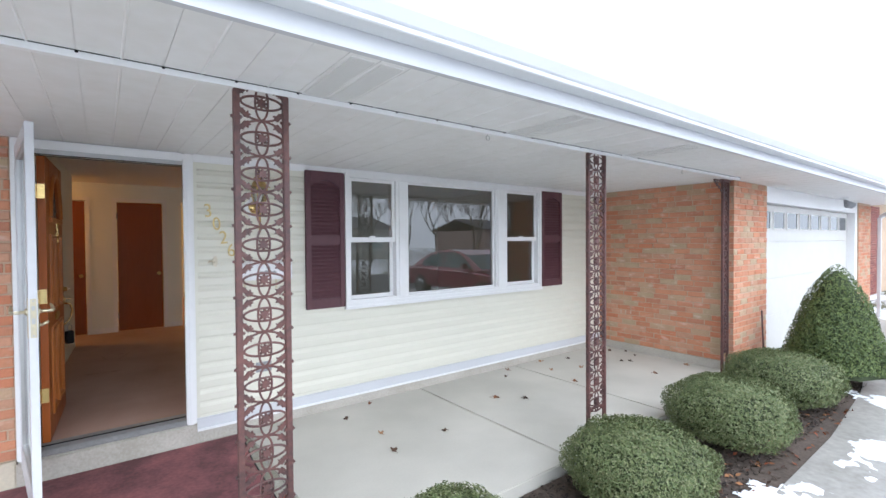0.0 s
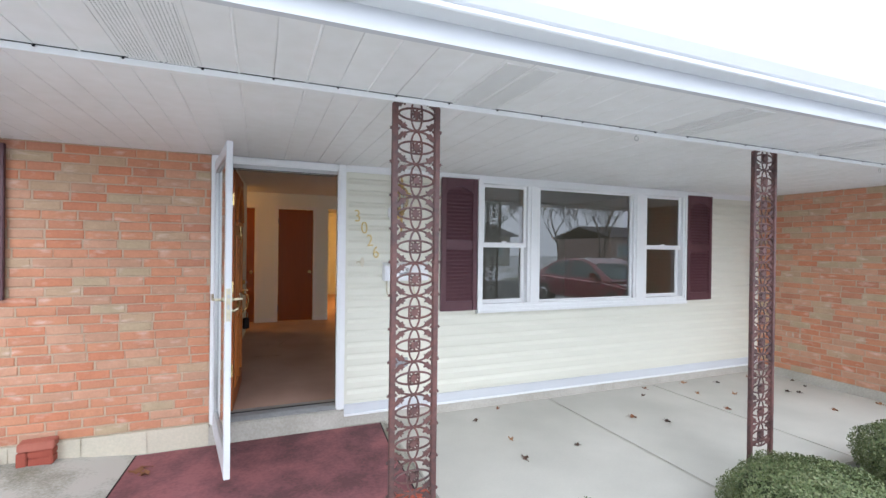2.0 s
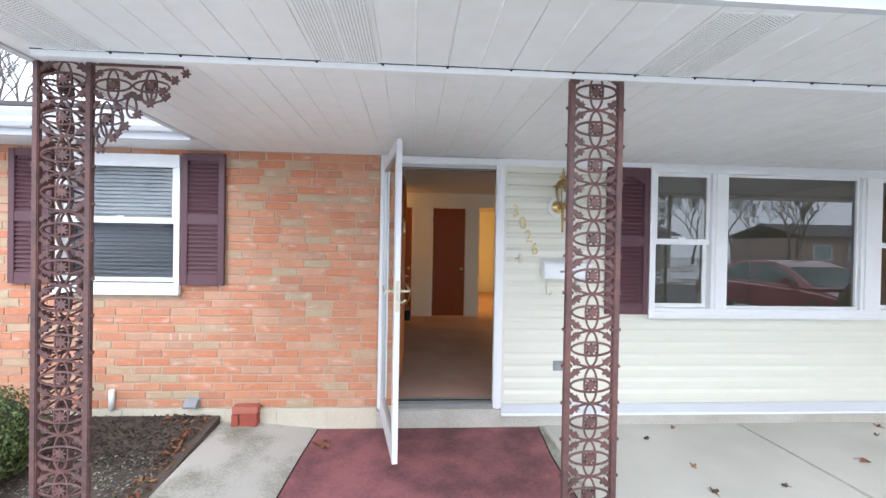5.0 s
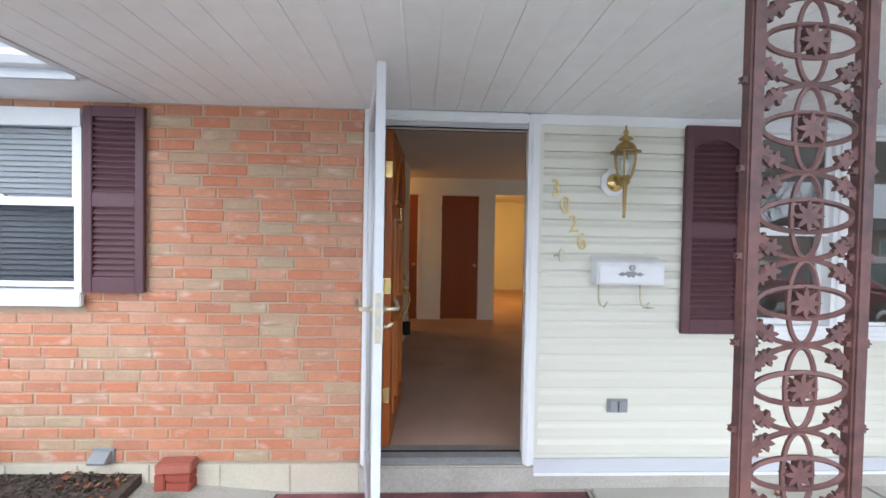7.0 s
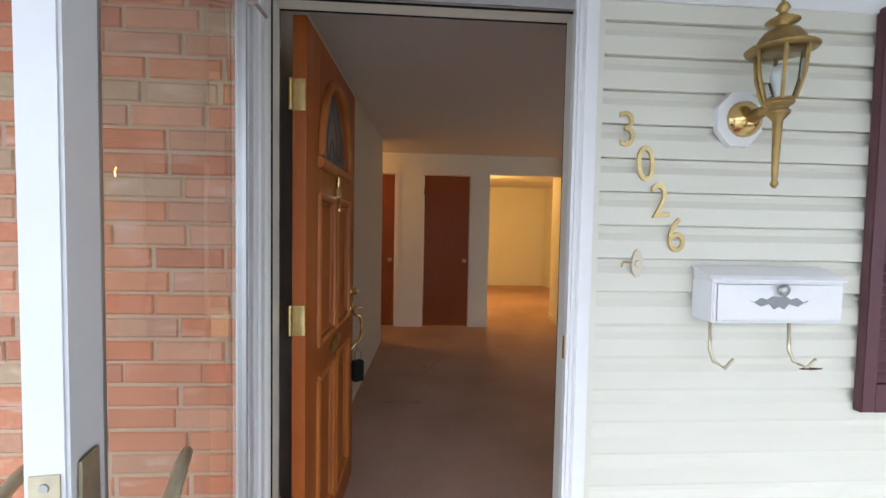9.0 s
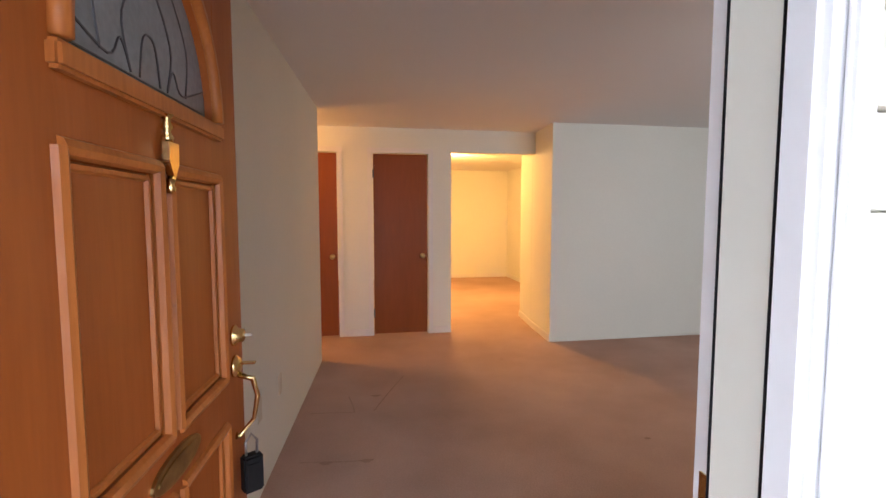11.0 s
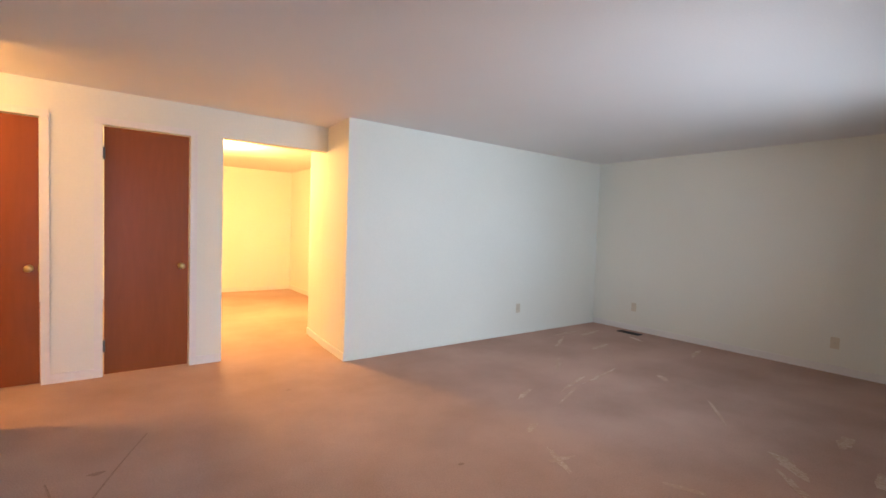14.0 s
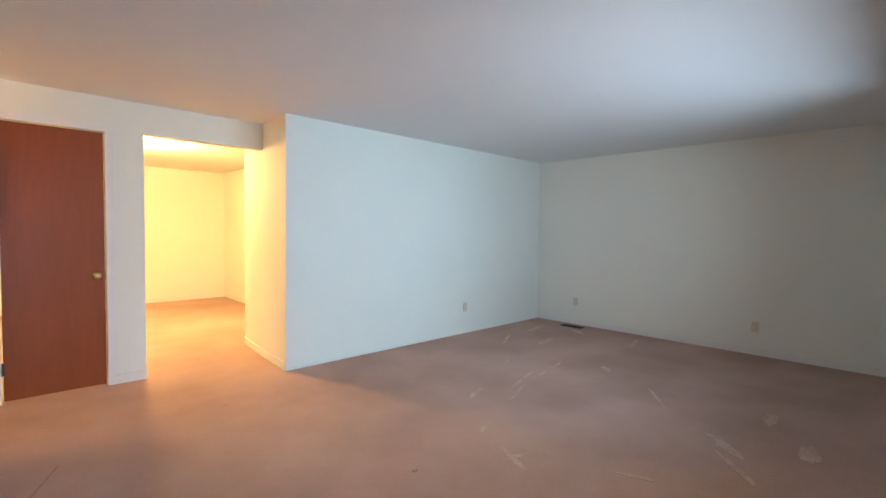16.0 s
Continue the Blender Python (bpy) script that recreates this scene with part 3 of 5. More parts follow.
double_hung(2.296, 2.799, 1.016, 2.189, 1.595, win)
double_hung(4.391, 4.954, 1.016, 2.189, 1.595, win)
part("fixed_frame", rect_frame(2.946, 4.194, 1.016, 2.189, 0.02, -0.01, 0.05), M_WHITE, win)
pane("pane", 2.966, 4.174, 1.036, 2.169, 0.01, win)

win2 = thing("window_2", "white vinyl double-hung bedroom window with closed blinds", "window", kind="structure")
part("window_frame", rect_frame(LWIN[0], LWIN[1], LWIN[2], LWIN[3], 0.04, -0.03, 0.14), M_WHITE, win2)
part("window_sill", box(LWIN[0] - 0.02, LWIN[1] + 0.02, -0.07, -0.0305, LWIN[2] - 0.05, LWIN[2] + 0.03, bevel=0.006), M_WHITE, win2)
double_hung(LWIN[0] + 0.041, LWIN[1] - 0.041, LWIN[2] + 0.05, LWIN[3] - 0.07, 1.688, win2, M_BEDGLASS)
part("insect_screen", box(LWIN[0] + 0.075, LWIN[1] - 0.075, 0.022, 0.0235, LWIN[2] + 0.085, 1.672), M_SCREEN, win2, "fine dark insect screen").visible_shadow = False
part("head_board", box(LWIN[0], LWIN[1], -0.04, -0.0305, LWIN[3] - 0.1, LWIN[3]), M_WHITE, win2)
blind = thing("window_blind", "white slatted venetian blind behind the bedroom window", "blind", (LWIN[0] + 0.06, 0.105, LWIN[2]))
slat = finish("slat", prism([(-0.013, -0.014), (0.0, 0.004), (0.011, 0.013), (0.011, 0.0145), (-0.001, 0.0055), (-0.0145, -0.013)], "x", 0, LWIN[1] - LWIN[0] - 0.12), M_BLIND)
for i in range(31):
    share("slat", slat, blind, pose(0, 0, 0.06 + i * 0.0325))
part("head_rail", box(0, LWIN[1] - LWIN[0] - 0.12, -0.015, 0.015, 1.045, 1.075), M_BLIND, blind)


# ---- shutters ----
def shutter(x0, x1, z0, z1, arched):
    w, h = x1 - x0, z1 - z0
    sh = thing("shutter", "maroon louvred vinyl window shutter", "shutter", (x0, -0.018, z0), group="window shutters")
    s = 0.05
    mid = h * 0.5
    part("stile", box(0, s, -0.03, 0, 0, h, bevel=0.004), M_SHUTTER, sh)
    part("stile", box(w - s, w, -0.03, 0, 0, h, bevel=0.004), M_SHUTTER, sh)
    part("rail", box(s, w - s, -0.028, 0, 0, 0.09), M_SHUTTER, sh)
    part("rail", box(s, w - s, -0.028, 0, mid - 0.04, mid + 0.04), M_SHUTTER, sh)
    if arched:
        n = 12
        out = [(s, h), (s, h - 0.14)] + [(s + (w - 2 * s) * i / n, h - 0.14 + 0.06 * math.sin(math.pi * i / n)) for i in range(1, n)] + [(w - s, h - 0.14), (w - s, h)]
        part("rail", prism(out, "y", -0.028, 0), M_SHUTTER, sh)
    else:
        part("rail", box(s, w - s, -0.028, 0, h - 0.06, h), M_SHUTTER, sh)
    part("back_panel", box(s, w - s, -0.006, 0, 0.09, h - 0.06), M_SHUTTER, sh)
    me = finish("louver", prism([(-0.007, 0.028), (-0.024, 0.004), (-0.024, 0.0), (-0.007, 0.02)], "x", s, w - s), M_SHUTTER)
    for a, b in ((0.095, mid - 0.045), (mid + 0.045, h - (0.1 if arched else 0.07))):
        k = int((b - a) / 0.033)
        for i in range(k):
            share("louver", me, sh, pose(0, 0, a + (b - a) * i / k))
    return sh


shutter(1.856, 2.232, 0.962, 2.222, True)
shutter(5.03, 5.44, 0.965, 2.222, True)
shutter(-1.655, -1.318, 1.17, 2.232, False)
shutter(-2.965, -2.64, 1.17, 2.232, False)

# ---- entry: frame, threshold ----
fr = thing("door_frame", "white painted entry door frame with dark weatherstrip", "door frame", kind="structure")
for side, x0, x1 in ((-1, -0.07, 0.0), (1, 0.9, 0.97)):
    part("brickmould", box(x0, x1, -0.045, -0.0, 0.156, 2.265, bevel=0.008), M_WHITE, fr)
    part("bead", box(x0 + 0.02, x1 - 0.02, -0.056, -0.0455, 0.156, 2.215, bevel=0.004), M_WHITE, fr)
for x0, x1, s in ((-0.06, 0.008, 1), (0.92, 0.969, -1)):
    inner = x1 if s > 0 else x0
    part("jamb", box(x0, x1, 0.0005, 0.112, 0.156, 2.2), M_TRIM, fr)
    part("door_stop", box(min(inner, inner + s * 0.012), max(inner, inner + s * 0.012), 0.004, 0.072, 0.2, 2.19), M_SIDING, fr)
    for y in (0.002, 0.0745):
        part("weatherstrip", box(min(inner + s * 0.008, inner + s * 0.0128), max(inner + s * 0.008, inner + s * 0.0128), y - 0.0015, y + 0.0015, 0.2, 2.19), M_DARK, fr)
part("head_mould", box(0.0, 0.9, -0.045, 0.0, 2.206, 2.265, bevel=0.008), M_WHITE, fr)
part("head_bead", box(0.0, 0.9, -0.052, -0.0455, 2.222, 2.25, bevel=0.003), M_WHITE, fr)
part("head_jamb", box(0.008, 0.92, 0.0005, 0.112, 2.2, 2.262), M_TRIM, fr)
part("head_stop", box(0.02, 0.908, 0.004, 0.072, 2.176, 2.2), M_SIDING, fr)
for y in (0.002, 0.0745):
    part("weatherstrip", box(0.02, 0.908, y - 0.002, y + 0.002, 2.172, 2.178), M_DARK, fr)
part("head_strip", box(0.0, 0.9, -0.02, -0.012, 2.176, 2.2055), M_METAL, fr)
part("threshold", prism([(-0.03, 0.156), (-0.03, 0.165), (0.0, 0.185), (0.05, 0.192), (0.1, 0.192), (0.17, 0.185), (0.17, 0.156)], "x", 0.008, 0.919), M_SILL, fr)
part("sweep", box(0.012, 0.905, 0.06, 0.07, 0.192, 0.197), M_DARK, fr)
part("strike_plate", box(0.9175, 0.921, 0.084, 0.1, 1.13, 1.21), M_BRASS, fr, "brass strike plate")
part("strike_plate", box(0.897, 0.9005, -0.026, -0.012, 1.13, 1.2), M_BRASS, fr, "brass strike plate")

# ---- storm door, standing open ----
ANG = math.degrees(math.atan2(-0.93 + 0.06, 0.107 + 0.03))
storm = thing("storm_door", "white aluminium full-glass storm door standing open", "storm door", (-0.03, -0.06, 0.135), ANG)
L, H = 0.9, 2.06
part("hinge_stile", box(0, 0.06, -0.016, 0.016, 0, H, bevel=0.003), M_STORMWHITE, storm)
part("lock_stile", box(L - 0.065, L, -0.018, 0.018, 0, H, bevel=0.003), M_STORMWHITE, storm)
part("rail", box(0.06, L - 0.065, -0.016, 0.016, H - 0.07, H), M_STORMWHITE, storm)
part("rail", box(0.06, L - 0.065, -0.016, 0.016, 0, 0.14), M_STORMWHITE, storm)
bead = rect_frame(0.06, L - 0.065, 0.14, H - 0.07, 0.018, -0.012, 0.012)
part("glazing_bead", bead, M_METAL, storm)
bm = box(0.075, L - 0.08, -0.002, 0.002, 0.155, H - 0.085)
bm.normal_update()
for f in bm.faces:
    f.material_index = 0 if f.normal.y > 0.5 else 1
glass = part("pane", bm, M_STORM, storm)
glass.data.materials.append(M_BACKGLASS)
glass.visible_shadow = False
plate = part("lock_plate", box(L - 0.05, L - 0.012, -0.021, 0.021, 0.96, 1.168, bevel=0.003), M_LATCH, storm, "worn pale brass lock plate")
part("edge_plate", box(L - 0.001, L + 0.0025, -0.012, 0.012, 0.965, 1.163), M_LATCH, plate, "worn brass edge plate")
part("latch_bolt", box(L + 0.0025, L + 0.011, -0.007, 0.007, 1.105, 1.128, bevel=0.002), M_METAL, plate, "steel latch bolt")
part("dead_bolt", box(L + 0.0025, L + 0.006, -0.007, 0.007, 1.035, 1.065, bevel=0.002), M_METAL, plate, "steel dead bolt")
for z in (0.975, 1.152):
    part("screw", lathe([(0.0045, 0.0025), (0.004, 0.004)], 8, "x", at=(L, 0, z)), M_METAL, plate)
for s in (-1, 1):
    ys = s * 0.022
    part("rose", lathe([(0.017, 0), (0.017, s * 0.004), (0.011, s * 0.009)], 12, "y", at=(L - 0.03, ys, 1.095)), M_LATCH, plate, "", True)
    part("lever", tube([(L - 0.03, ys, 1.095), (L - 0.03, ys + s * 0.048, 1.095), (L - 0.036, ys + s * 0.056, 1.096), (L - 0.05, ys + s * 0.06, 1.098), (L - 0.09, ys + s * 0.058, 1.112), (L - 0.12, ys + s * 0.056, 1.118)],
                       [0.0085, 0.0085, 0.0088, 0.0088, 0.008, 0.0065], segs=10), M_LATCH, plate, "brass lever handle", True)
part("thumb_turn", lathe([(0.011, 0), (0.01, 0.008), (0.006, 0.012)], 12, "y", at=(L - 0.03, 0.021, 1.025)), M_LATCH, plate, "brass thumb turn", True)
part("thumb_blade", tube([(L - 0.03, 0.03, 1.02), (L - 0.03, 0.05, 1.032), (L - 0.03, 0.062, 1.04)], [0.006, 0.009, 0.006], segs=8), M_LATCH, plate, "", True)
closer = part("door_closer", tube([(0.1, 0.03, H - 0.1), (0.42, 0.03, H - 0.1)], 0.017, segs=10), M_WHITE, storm, "white pneumatic door closer", True)
part("closer_rod", tube([(0.0, 0.05, H - 0.1), (0.1, 0.03, H - 0.1)], 0.005, segs=6), M_METAL, closer)
for z in (0.2, 1.0, 1.85):
    part("hinge", tube([(0.0, 0, z), (0.0, 0, z + 0.09)], 0.008, segs=8), M_WHITE, storm)

# ---- entry door, standing open ----
ANG = 87.7
door = thing("entry_door", "orange-stained wooden entry door with fanlight, open inward", "door", (0.042, 0.14, 0.19), ANG)
L, H, T = 0.915, 2.0, 0.044
Z0 = 0.2


def arch(cx, cz, rx, rz, n=16):
    return [(cx + rx * math.cos(math.pi * i / n), cz + rz * math.sin(math.pi * i / n)) for i in range(n + 1)]


CX = 0.4625
PL, PR = 0.165, 0.76
C0 = 1.785 - Z0
fan = [(CX + 0.275 * math.cos(math.pi * i / 20), C0 + 0.31 * math.sin(math.pi * i / 20)) for i in range(21)]
# the leaf: stiles, rails and head round a half-round opening
bm = bmesh.new()
box(0.0, PL, -T, 0, 0, H, bm)
box(PR, L, -T, 0, 0, H, bm)
box(PL, PR, -T, 0, 1.64 - Z0, C0 - 0.02, bm)
box(PL, PR, -T, 0, 0.965 - Z0, 1.095 - Z0, bm)
box(PL, PR, -T, 0, 0, 0.16, bm)
box(CX - 0.022, CX + 0.022, -T, 0, 0.16, 0.965 - Z0, bm)
box(CX - 0.022, CX + 0.022, -T, 0, 1.095 - Z0, 1.64 - Z0, bm)
box(PL - 0.005, CX - 0.274, -T + 0.001, -0.001, C0 - 0.02, H, bm)
box(CX + 0.274, PR + 0.005, -T + 0.001, -0.001, C0 - 0.02, H, bm)
for i in range(20):
    (x1, z1), (x2, z2) = fan[i], fan[i + 1]
    if H - max(z1, z2) > 0.001:
        prism([(x2, z2), (x1, z1), (x1, H), (x2, H)], "y", -T, 0, bm)
part("leaf", bm, M_WOOD, door)


def curved(points, steps=5):
    """A smooth line through the points."""
    p = [points[0], *points, points[-1]]
    out = []
    for i in range(1, len(p) - 2):
        for k in range(steps):
            t = k / steps
            out.append(tuple(0.5 * (2 * p[i][a] + (p[i + 1][a] - p[i - 1][a]) * t + (2 * p[i - 1][a] - 5 * p[i][a] + 4 * p[i + 1][a] - p[i + 2][a]) * t * t
                             + (3 * p[i][a] - p[i - 1][a] - 3 * p[i + 1][a] + p[i + 2][a]) * t ** 3) for a in (0, 1)))
    return out + [points[-1]]


fl = part("fanlight", prism([(x, z) for x, z in fan], "y", -T * 0.6, -T * 0.4), M_FROST, door, "leaded glass fanlight")
for pts in ([(-0.26, 0.07), (-0.14, 0.03), (-0.1, 0.07), (-0.07, 0.02)], [(0.26, 0.07), (0.14, 0.03), (0.1, 0.07), (0.07, 0.02)],
            [(-0.07, 0.02), (-0.09, 0.12), (0, 0.22), (0.09, 0.12), (0.07, 0.02)], [(0, 0.22), (0, 0.3)], [(-0.16, 0.03), (-0.17, 0.14), (-0.09, 0.25)],
            [(0.16, 0.03), (0.17, 0.14), (0.09, 0.25)], [(-0.25, 0.015), (0.25, 0.015)], [(-0.04, 0.02), (-0.02, 0.1), (0.02, 0.1), (0.04, 0.02)]):
    for s in (-T * 0.62, -T * 0.38):
        part("came", tube([(CX + x, s, C0 + z) for x, z in curved(pts)], 0.0024, segs=5), M_LEAD, fl)
for s in (-T, 0.0):
    ys = s - 0.006 if s < 0 else 0.006
    part("fan_moulding", tube([(x, ys, z) for x, z in [(CX + 0.29 * math.cos(math.pi * i / 24), C0 + 0.325 * math.sin(math.pi * i / 24)) for i in range(25)]], 0.017, segs=6), M_MOULD, door, "lighter arched moulding", True)
    part("fan_sill", box(CX - 0.31, CX + 0.31, min(ys - 0.012, ys + 0.012), max(ys - 0.012, ys + 0.012), C0 - 0.045, C0 - 0.005, bevel=0.006), M_MOULD, door, "lighter moulding below the fanlight")
for x0, x1 in ((PL, CX - 0.022), (CX + 0.022, PR)):
    for z0, z1 in ((0.16, 0.965 - Z0), (1.095 - Z0, 1.64 - Z0)):
        part("panel", box(x0, x1, -T * 0.7, -T * 0.3, z0, z1), M_WOOD, door)
        for y in (-T + 0.002, -0.002):
            bm = bmesh.new()
            for a, b in (((x0, z0), (x1, z0)), ((x0, z1), (x1, z1)), ((x0, z0), (x0, z1)), ((x1, z0), (x1, z1))):
                tube([(a[0], y, a[1]), (b[0], y, b[1])], 0.015, bm, 8)
            k = 0.024
            yi = -T * 0.72 if y < -T / 2 else -T * 0.28
            for a, b in (((x0 + k, z0 + k), (x1 - k, z0 + k)), ((x0 + k, z1 - k), (x1 - k, z1 - k)), ((x0 + k, z0 + k), (x0 + k, z1 - k)), ((x1 - k, z0 + k), (x1 - k, z1 - k))):
                tube([(a[0], yi, a[1]), (b[0], yi, b[1])], 0.008, bm, 6)
            part("panel_moulding", bm, M_MOULD, door, "lighter panel moulding")
for z in (0.33, 1.02, 1.75):
    h = part("hinge", box(-0.002, 0.035, -0.042, -0.002, z - 0.05, z + 0.05), M_BRASS, door, "brass butt hinge")
    part("hinge", box(-0.0045, 0.0, -0.042, -0.002, z - 0.05, z + 0.05), M_BRASS, door, "brass butt hinge")
    part("knuckle", tube([(-0.006, 0.006, z - 0.05), (-0.006, 0.006, z + 0.05)], 0.007, segs=8), M_BRASS, h)
kn = part("door_knocker", lathe([(0.009, 0), (0.012, 0.01), (0.006, 0.022), (0.011, 0.03), (0.006, 0.045), (0.013, 0.055)], 10, at=(CX, -T - 0.01, 1.69 - Z0)), M_BRASS, door, "brass door knocker", True)
part("shield", prism([(CX - 0.022, 1.69 - Z0), (CX + 0.022, 1.69 - Z0), (CX + 0.02, 1.65 - Z0), (CX, 1.617 - Z0), (CX - 0.02, 1.65 - Z0)], "y", -T - 0.022, -T - 0.008), M_BRASS, kn)
part("striker", lathe([(0.006, 0), (0.011, 0.008), (0.007, 0.016), (0.01, 0.028)], 10, at=(CX, -T - 0.012, 1.59 - Z0)), M_BRASS, kn, "", True)
slot = [(CX + 0.11 * math.cos(a), 1.03 - Z0 + 0.032 * math.sin(a)) for a in np.linspace(0, 2 * math.pi, 25)[:-1]]
ms = part("mail_slot", prism(slot, "y", -T - 0.007, -T), M_OLDBRASS, door, "oval brass mail slot")
part("flap", prism([(CX + (x - CX) * 0.85, (z - 1.03 + Z0) * 0.6 + 1.03 - Z0) for x, z in slot], "y", -T - 0.01, -T - 0.007), M_OLDBRASS, ms)
lk = L - 0.075
part("deadbolt", lathe([(0.03, 0), (0.03, -0.006), (0.02, -0.014), (0.019, -0.028), (0.01, -0.032)], 16, "y", at=(lk, -T, 1.2 - Z0)), M_BRASS, door, "brass deadbolt cylinder", True)
hs = part("handle_plate", lathe([(0.032, 0), (0.032, -0.006), (0.022, -0.016), (0.012, -0.02)], 16, "y", at=(lk, -T, 1.11 - Z0)), M_BRASS, door, "brass handle rose", True)
part("thumb_latch", box(lk - 0.01, lk + 0.01, -T - 0.06, -T - 0.015, 1.115 - Z0, 1.121 - Z0, bevel=0.002), M_BRASS, hs)
part("grip", tube([(lk, -T - 0.01, 1.085 - Z0), (lk, -T - 0.05, 1.07 - Z0), (lk, -T - 0.062, 1.02 - Z0), (lk, -T - 0.05, 0.95 - Z0), (lk, -T - 0.01, 0.9 - Z0), (lk, -T, 0.9 - Z0)], [0.01, 0.009, 0.008, 0.006, 0.006, 0.012], segs=8), M_BRASS, hs, "curved brass grip", True)
part("key", box(lk - 0.001, lk + 0.001, -T - 0.052, -T - 0.03, 1.196 - Z0, 1.204 - Z0), M_METAL, door, "steel key in the lock")
part("bolt_edge_plate", box(L - 0.001, L + 0.002, -T + 0.008, -0.008, 1.0 - Z0, 1.24 - Z0), M_BRASS, door, "brass edge plate")
part("inside_knob", lathe([(0.03, 0), (0.03, 0.006), (0.012, 0.014), (0.012, 0.035), (0.026, 0.045), (0.028, 0.058), (0.02, 0.068)], 16, "y", at=(lk, 0, 1.11 - Z0)), M_BRASS, door, "brass knob", True)
ca, sa = math.cos(radians(ANG)), math.sin(radians(ANG))
fx, fy = 0.042 + ca * lk + sa * (T + 0.04), 0.14 + sa * lk - ca * (T + 0.04)
fob = thing("key_box", "black padlock-like key box hanging from the door handle", "key box", (fx, fy, 0.722), ANG + 35)
part("body", box(-0.02, 0.02, -0.028, 0.028, 0.0, 0.11, bevel=0.006), M_DARK, fob)
part("shackle", tube([(0, -0.015, 0.105), (0, -0.017, 0.15), (0, 0.0, 0.172), (0, 0.017, 0.15), (0, 0.015, 0.105)], 0.004, segs=6), M_METAL, fob, "steel shackle", True)
part("dial_cover", box(-0.0235, -0.0195, -0.02, 0.02, 0.02, 0.09, bevel=0.001), M_DARK, fob)


# ---- cast iron porch columns ----
def leaf_rosette(cx, cz, r, n, bm, y=0.005):
    """A cast flower with n lobes."""
    pts = [(cx + r * (0.78 + 0.3 * math.cos(n * a)) * math.cos(a), cz + r * (0.78 + 0.3 * math.cos(n * a)) * math.sin(a)) for a in np.linspace(0, 2 * math.pi, 4 * n + 1)[:-1]]
    prism(pts, "y", -y, y, bm)
    return bm


def oval(cx, cz, rx, rz, bm, r=0.0048, n=18):
    tube([(cx + rx * math.cos(a), 0, cz + rz * math.sin(a)) for a in np.linspace(0, 2 * math.pi, n + 1)[:-1]], r, bm, 5, True)


def motif(scale=1.0):
    bm = bmesh.new()
    oval(0, 0, 0.086 * scale, 0.029 * scale, bm, 0.0055, 22)
    oval(0, 0, 0.027 * scale, 0.075 * scale, bm, 0.0048, 22)
    leaf_rosette(0, 0, 0.027 * scale, 8, bm, 0.008)
    for s in (-1, 1):
        tube([(0.09 * scale * k, 0, s * (0.0785 - 0.034 * k * k) * scale) for k in np.linspace(-1, 1, 13)], 0.0052, bm, 5)
        for q in (-1, 1):
            leaf_rosette(q * 0.062 * scale, s * 0.057 * scale, 0.0165 * scale, 5, bm)
            leaf_rosette(q * 0.08 * scale, s * 0.043 * scale, 0.0125 * scale, 5, bm)
            tube([(q * 0.09 * scale, 0, s * 0.03 * scale), (q * 0.06 * scale, 0, s * 0.058 * scale)], 0.0045, bm, 5)
            tube([(q * 0.09 * scale, 0, s * 0.043 * scale), (q * 0.066 * scale, 0, s * 0.07 * scale)], 0.0045, bm, 5)
    return finish("scroll_motif", bm, M_IRON)


MOTIF = motif()
PER = 0.157
POST_W = 0.027


def lattice(col, m, width=0.24, top=SOFFIT - 0.03):
    """One flat panel of stacked scrollwork with its cross bars."""
    k = (width - 2 * POST_W) / 0.18
    for i in range(13):
        share("scroll_motif", MOTIF, col, m @ pose(width / 2, 0, top - 0.045 - PER * i) @ Matrix.Diagonal((k, 1, 1, 1)))
    bar = share("cross_bar", finish("cross_bar", box(POST_W, width - POST_W, -0.008, 0.008, 0.26, 0.272), M_IRON), col, m)
    return bar


def post(col, x, y, top=SOFFIT - 0.0285):
    ob = part("post", box(x, x + POST_W, y - POST_W / 2, y + POST_W / 2, 0, top, bevel=0.004), M_IRON, col)
    bm = bmesh.new()
    for i in range(13):
        leaf_rosette(x - 0.004, top - 0.12 - PER * i, 0.008, 5, bm, 0.006)
        leaf_rosette(x + POST_W + 0.004, top - 0.12 - PER * i, 0.008, 5, bm, 0.006)
    for v in bm.verts:
        v.co.y += y
    part("bead_row", bm, M_IRON, ob)
    return ob


def column(x, y):
    col = thing("iron_column", "rust-red cast iron porch column with scrollwork", "column", (x, y, 0), group="porch columns")
    lattice(col, Matrix())
    post(col, 0, 0)
    post(col, 0.21, 0)
    return col


column(0.852, -1.925)
column(3.355, -1.925)
end = thing("iron_column", "rust-red cast iron column standing beside the brick wall", "column", (6.16, -1.77, 0), group="porch columns")
lattice(end, Matrix(), 0.17)
post(end, 0, 0)
post(end, 0.14, 0)
part("top_plate", box(-0.01, 0.18, -0.02, 0.02, SOFFIT - 0.0285, SOFFIT - 0.0005), M_IRON, end)
eb = part("bracket", box(-0.22, -0.0105, -0.006, 0.006, SOFFIT - 0.03, SOFFIT - 0.012), M_IRON, end, "small scrollwork bracket")
bm = bmesh.new()
for i in range(4):
    leaf_rosette(-0.03 - 0.055 * i, SOFFIT - 0.13 + 0.03 * i, 0.02, 6, bm)
oval(-0.07, SOFFIT - 0.07, 0.05, 0.03, bm)
oval(-0.145, SOFFIT - 0.055, 0.035, 0.018, bm)
part("leaf_edge", bm, M_IRON, eb)
corner = thing("corner_column", "rust-red iron corner column with scrollwork bracket", "column", (-1.385, -1.81, 0), group="porch columns")
lattice(corner, Matrix())
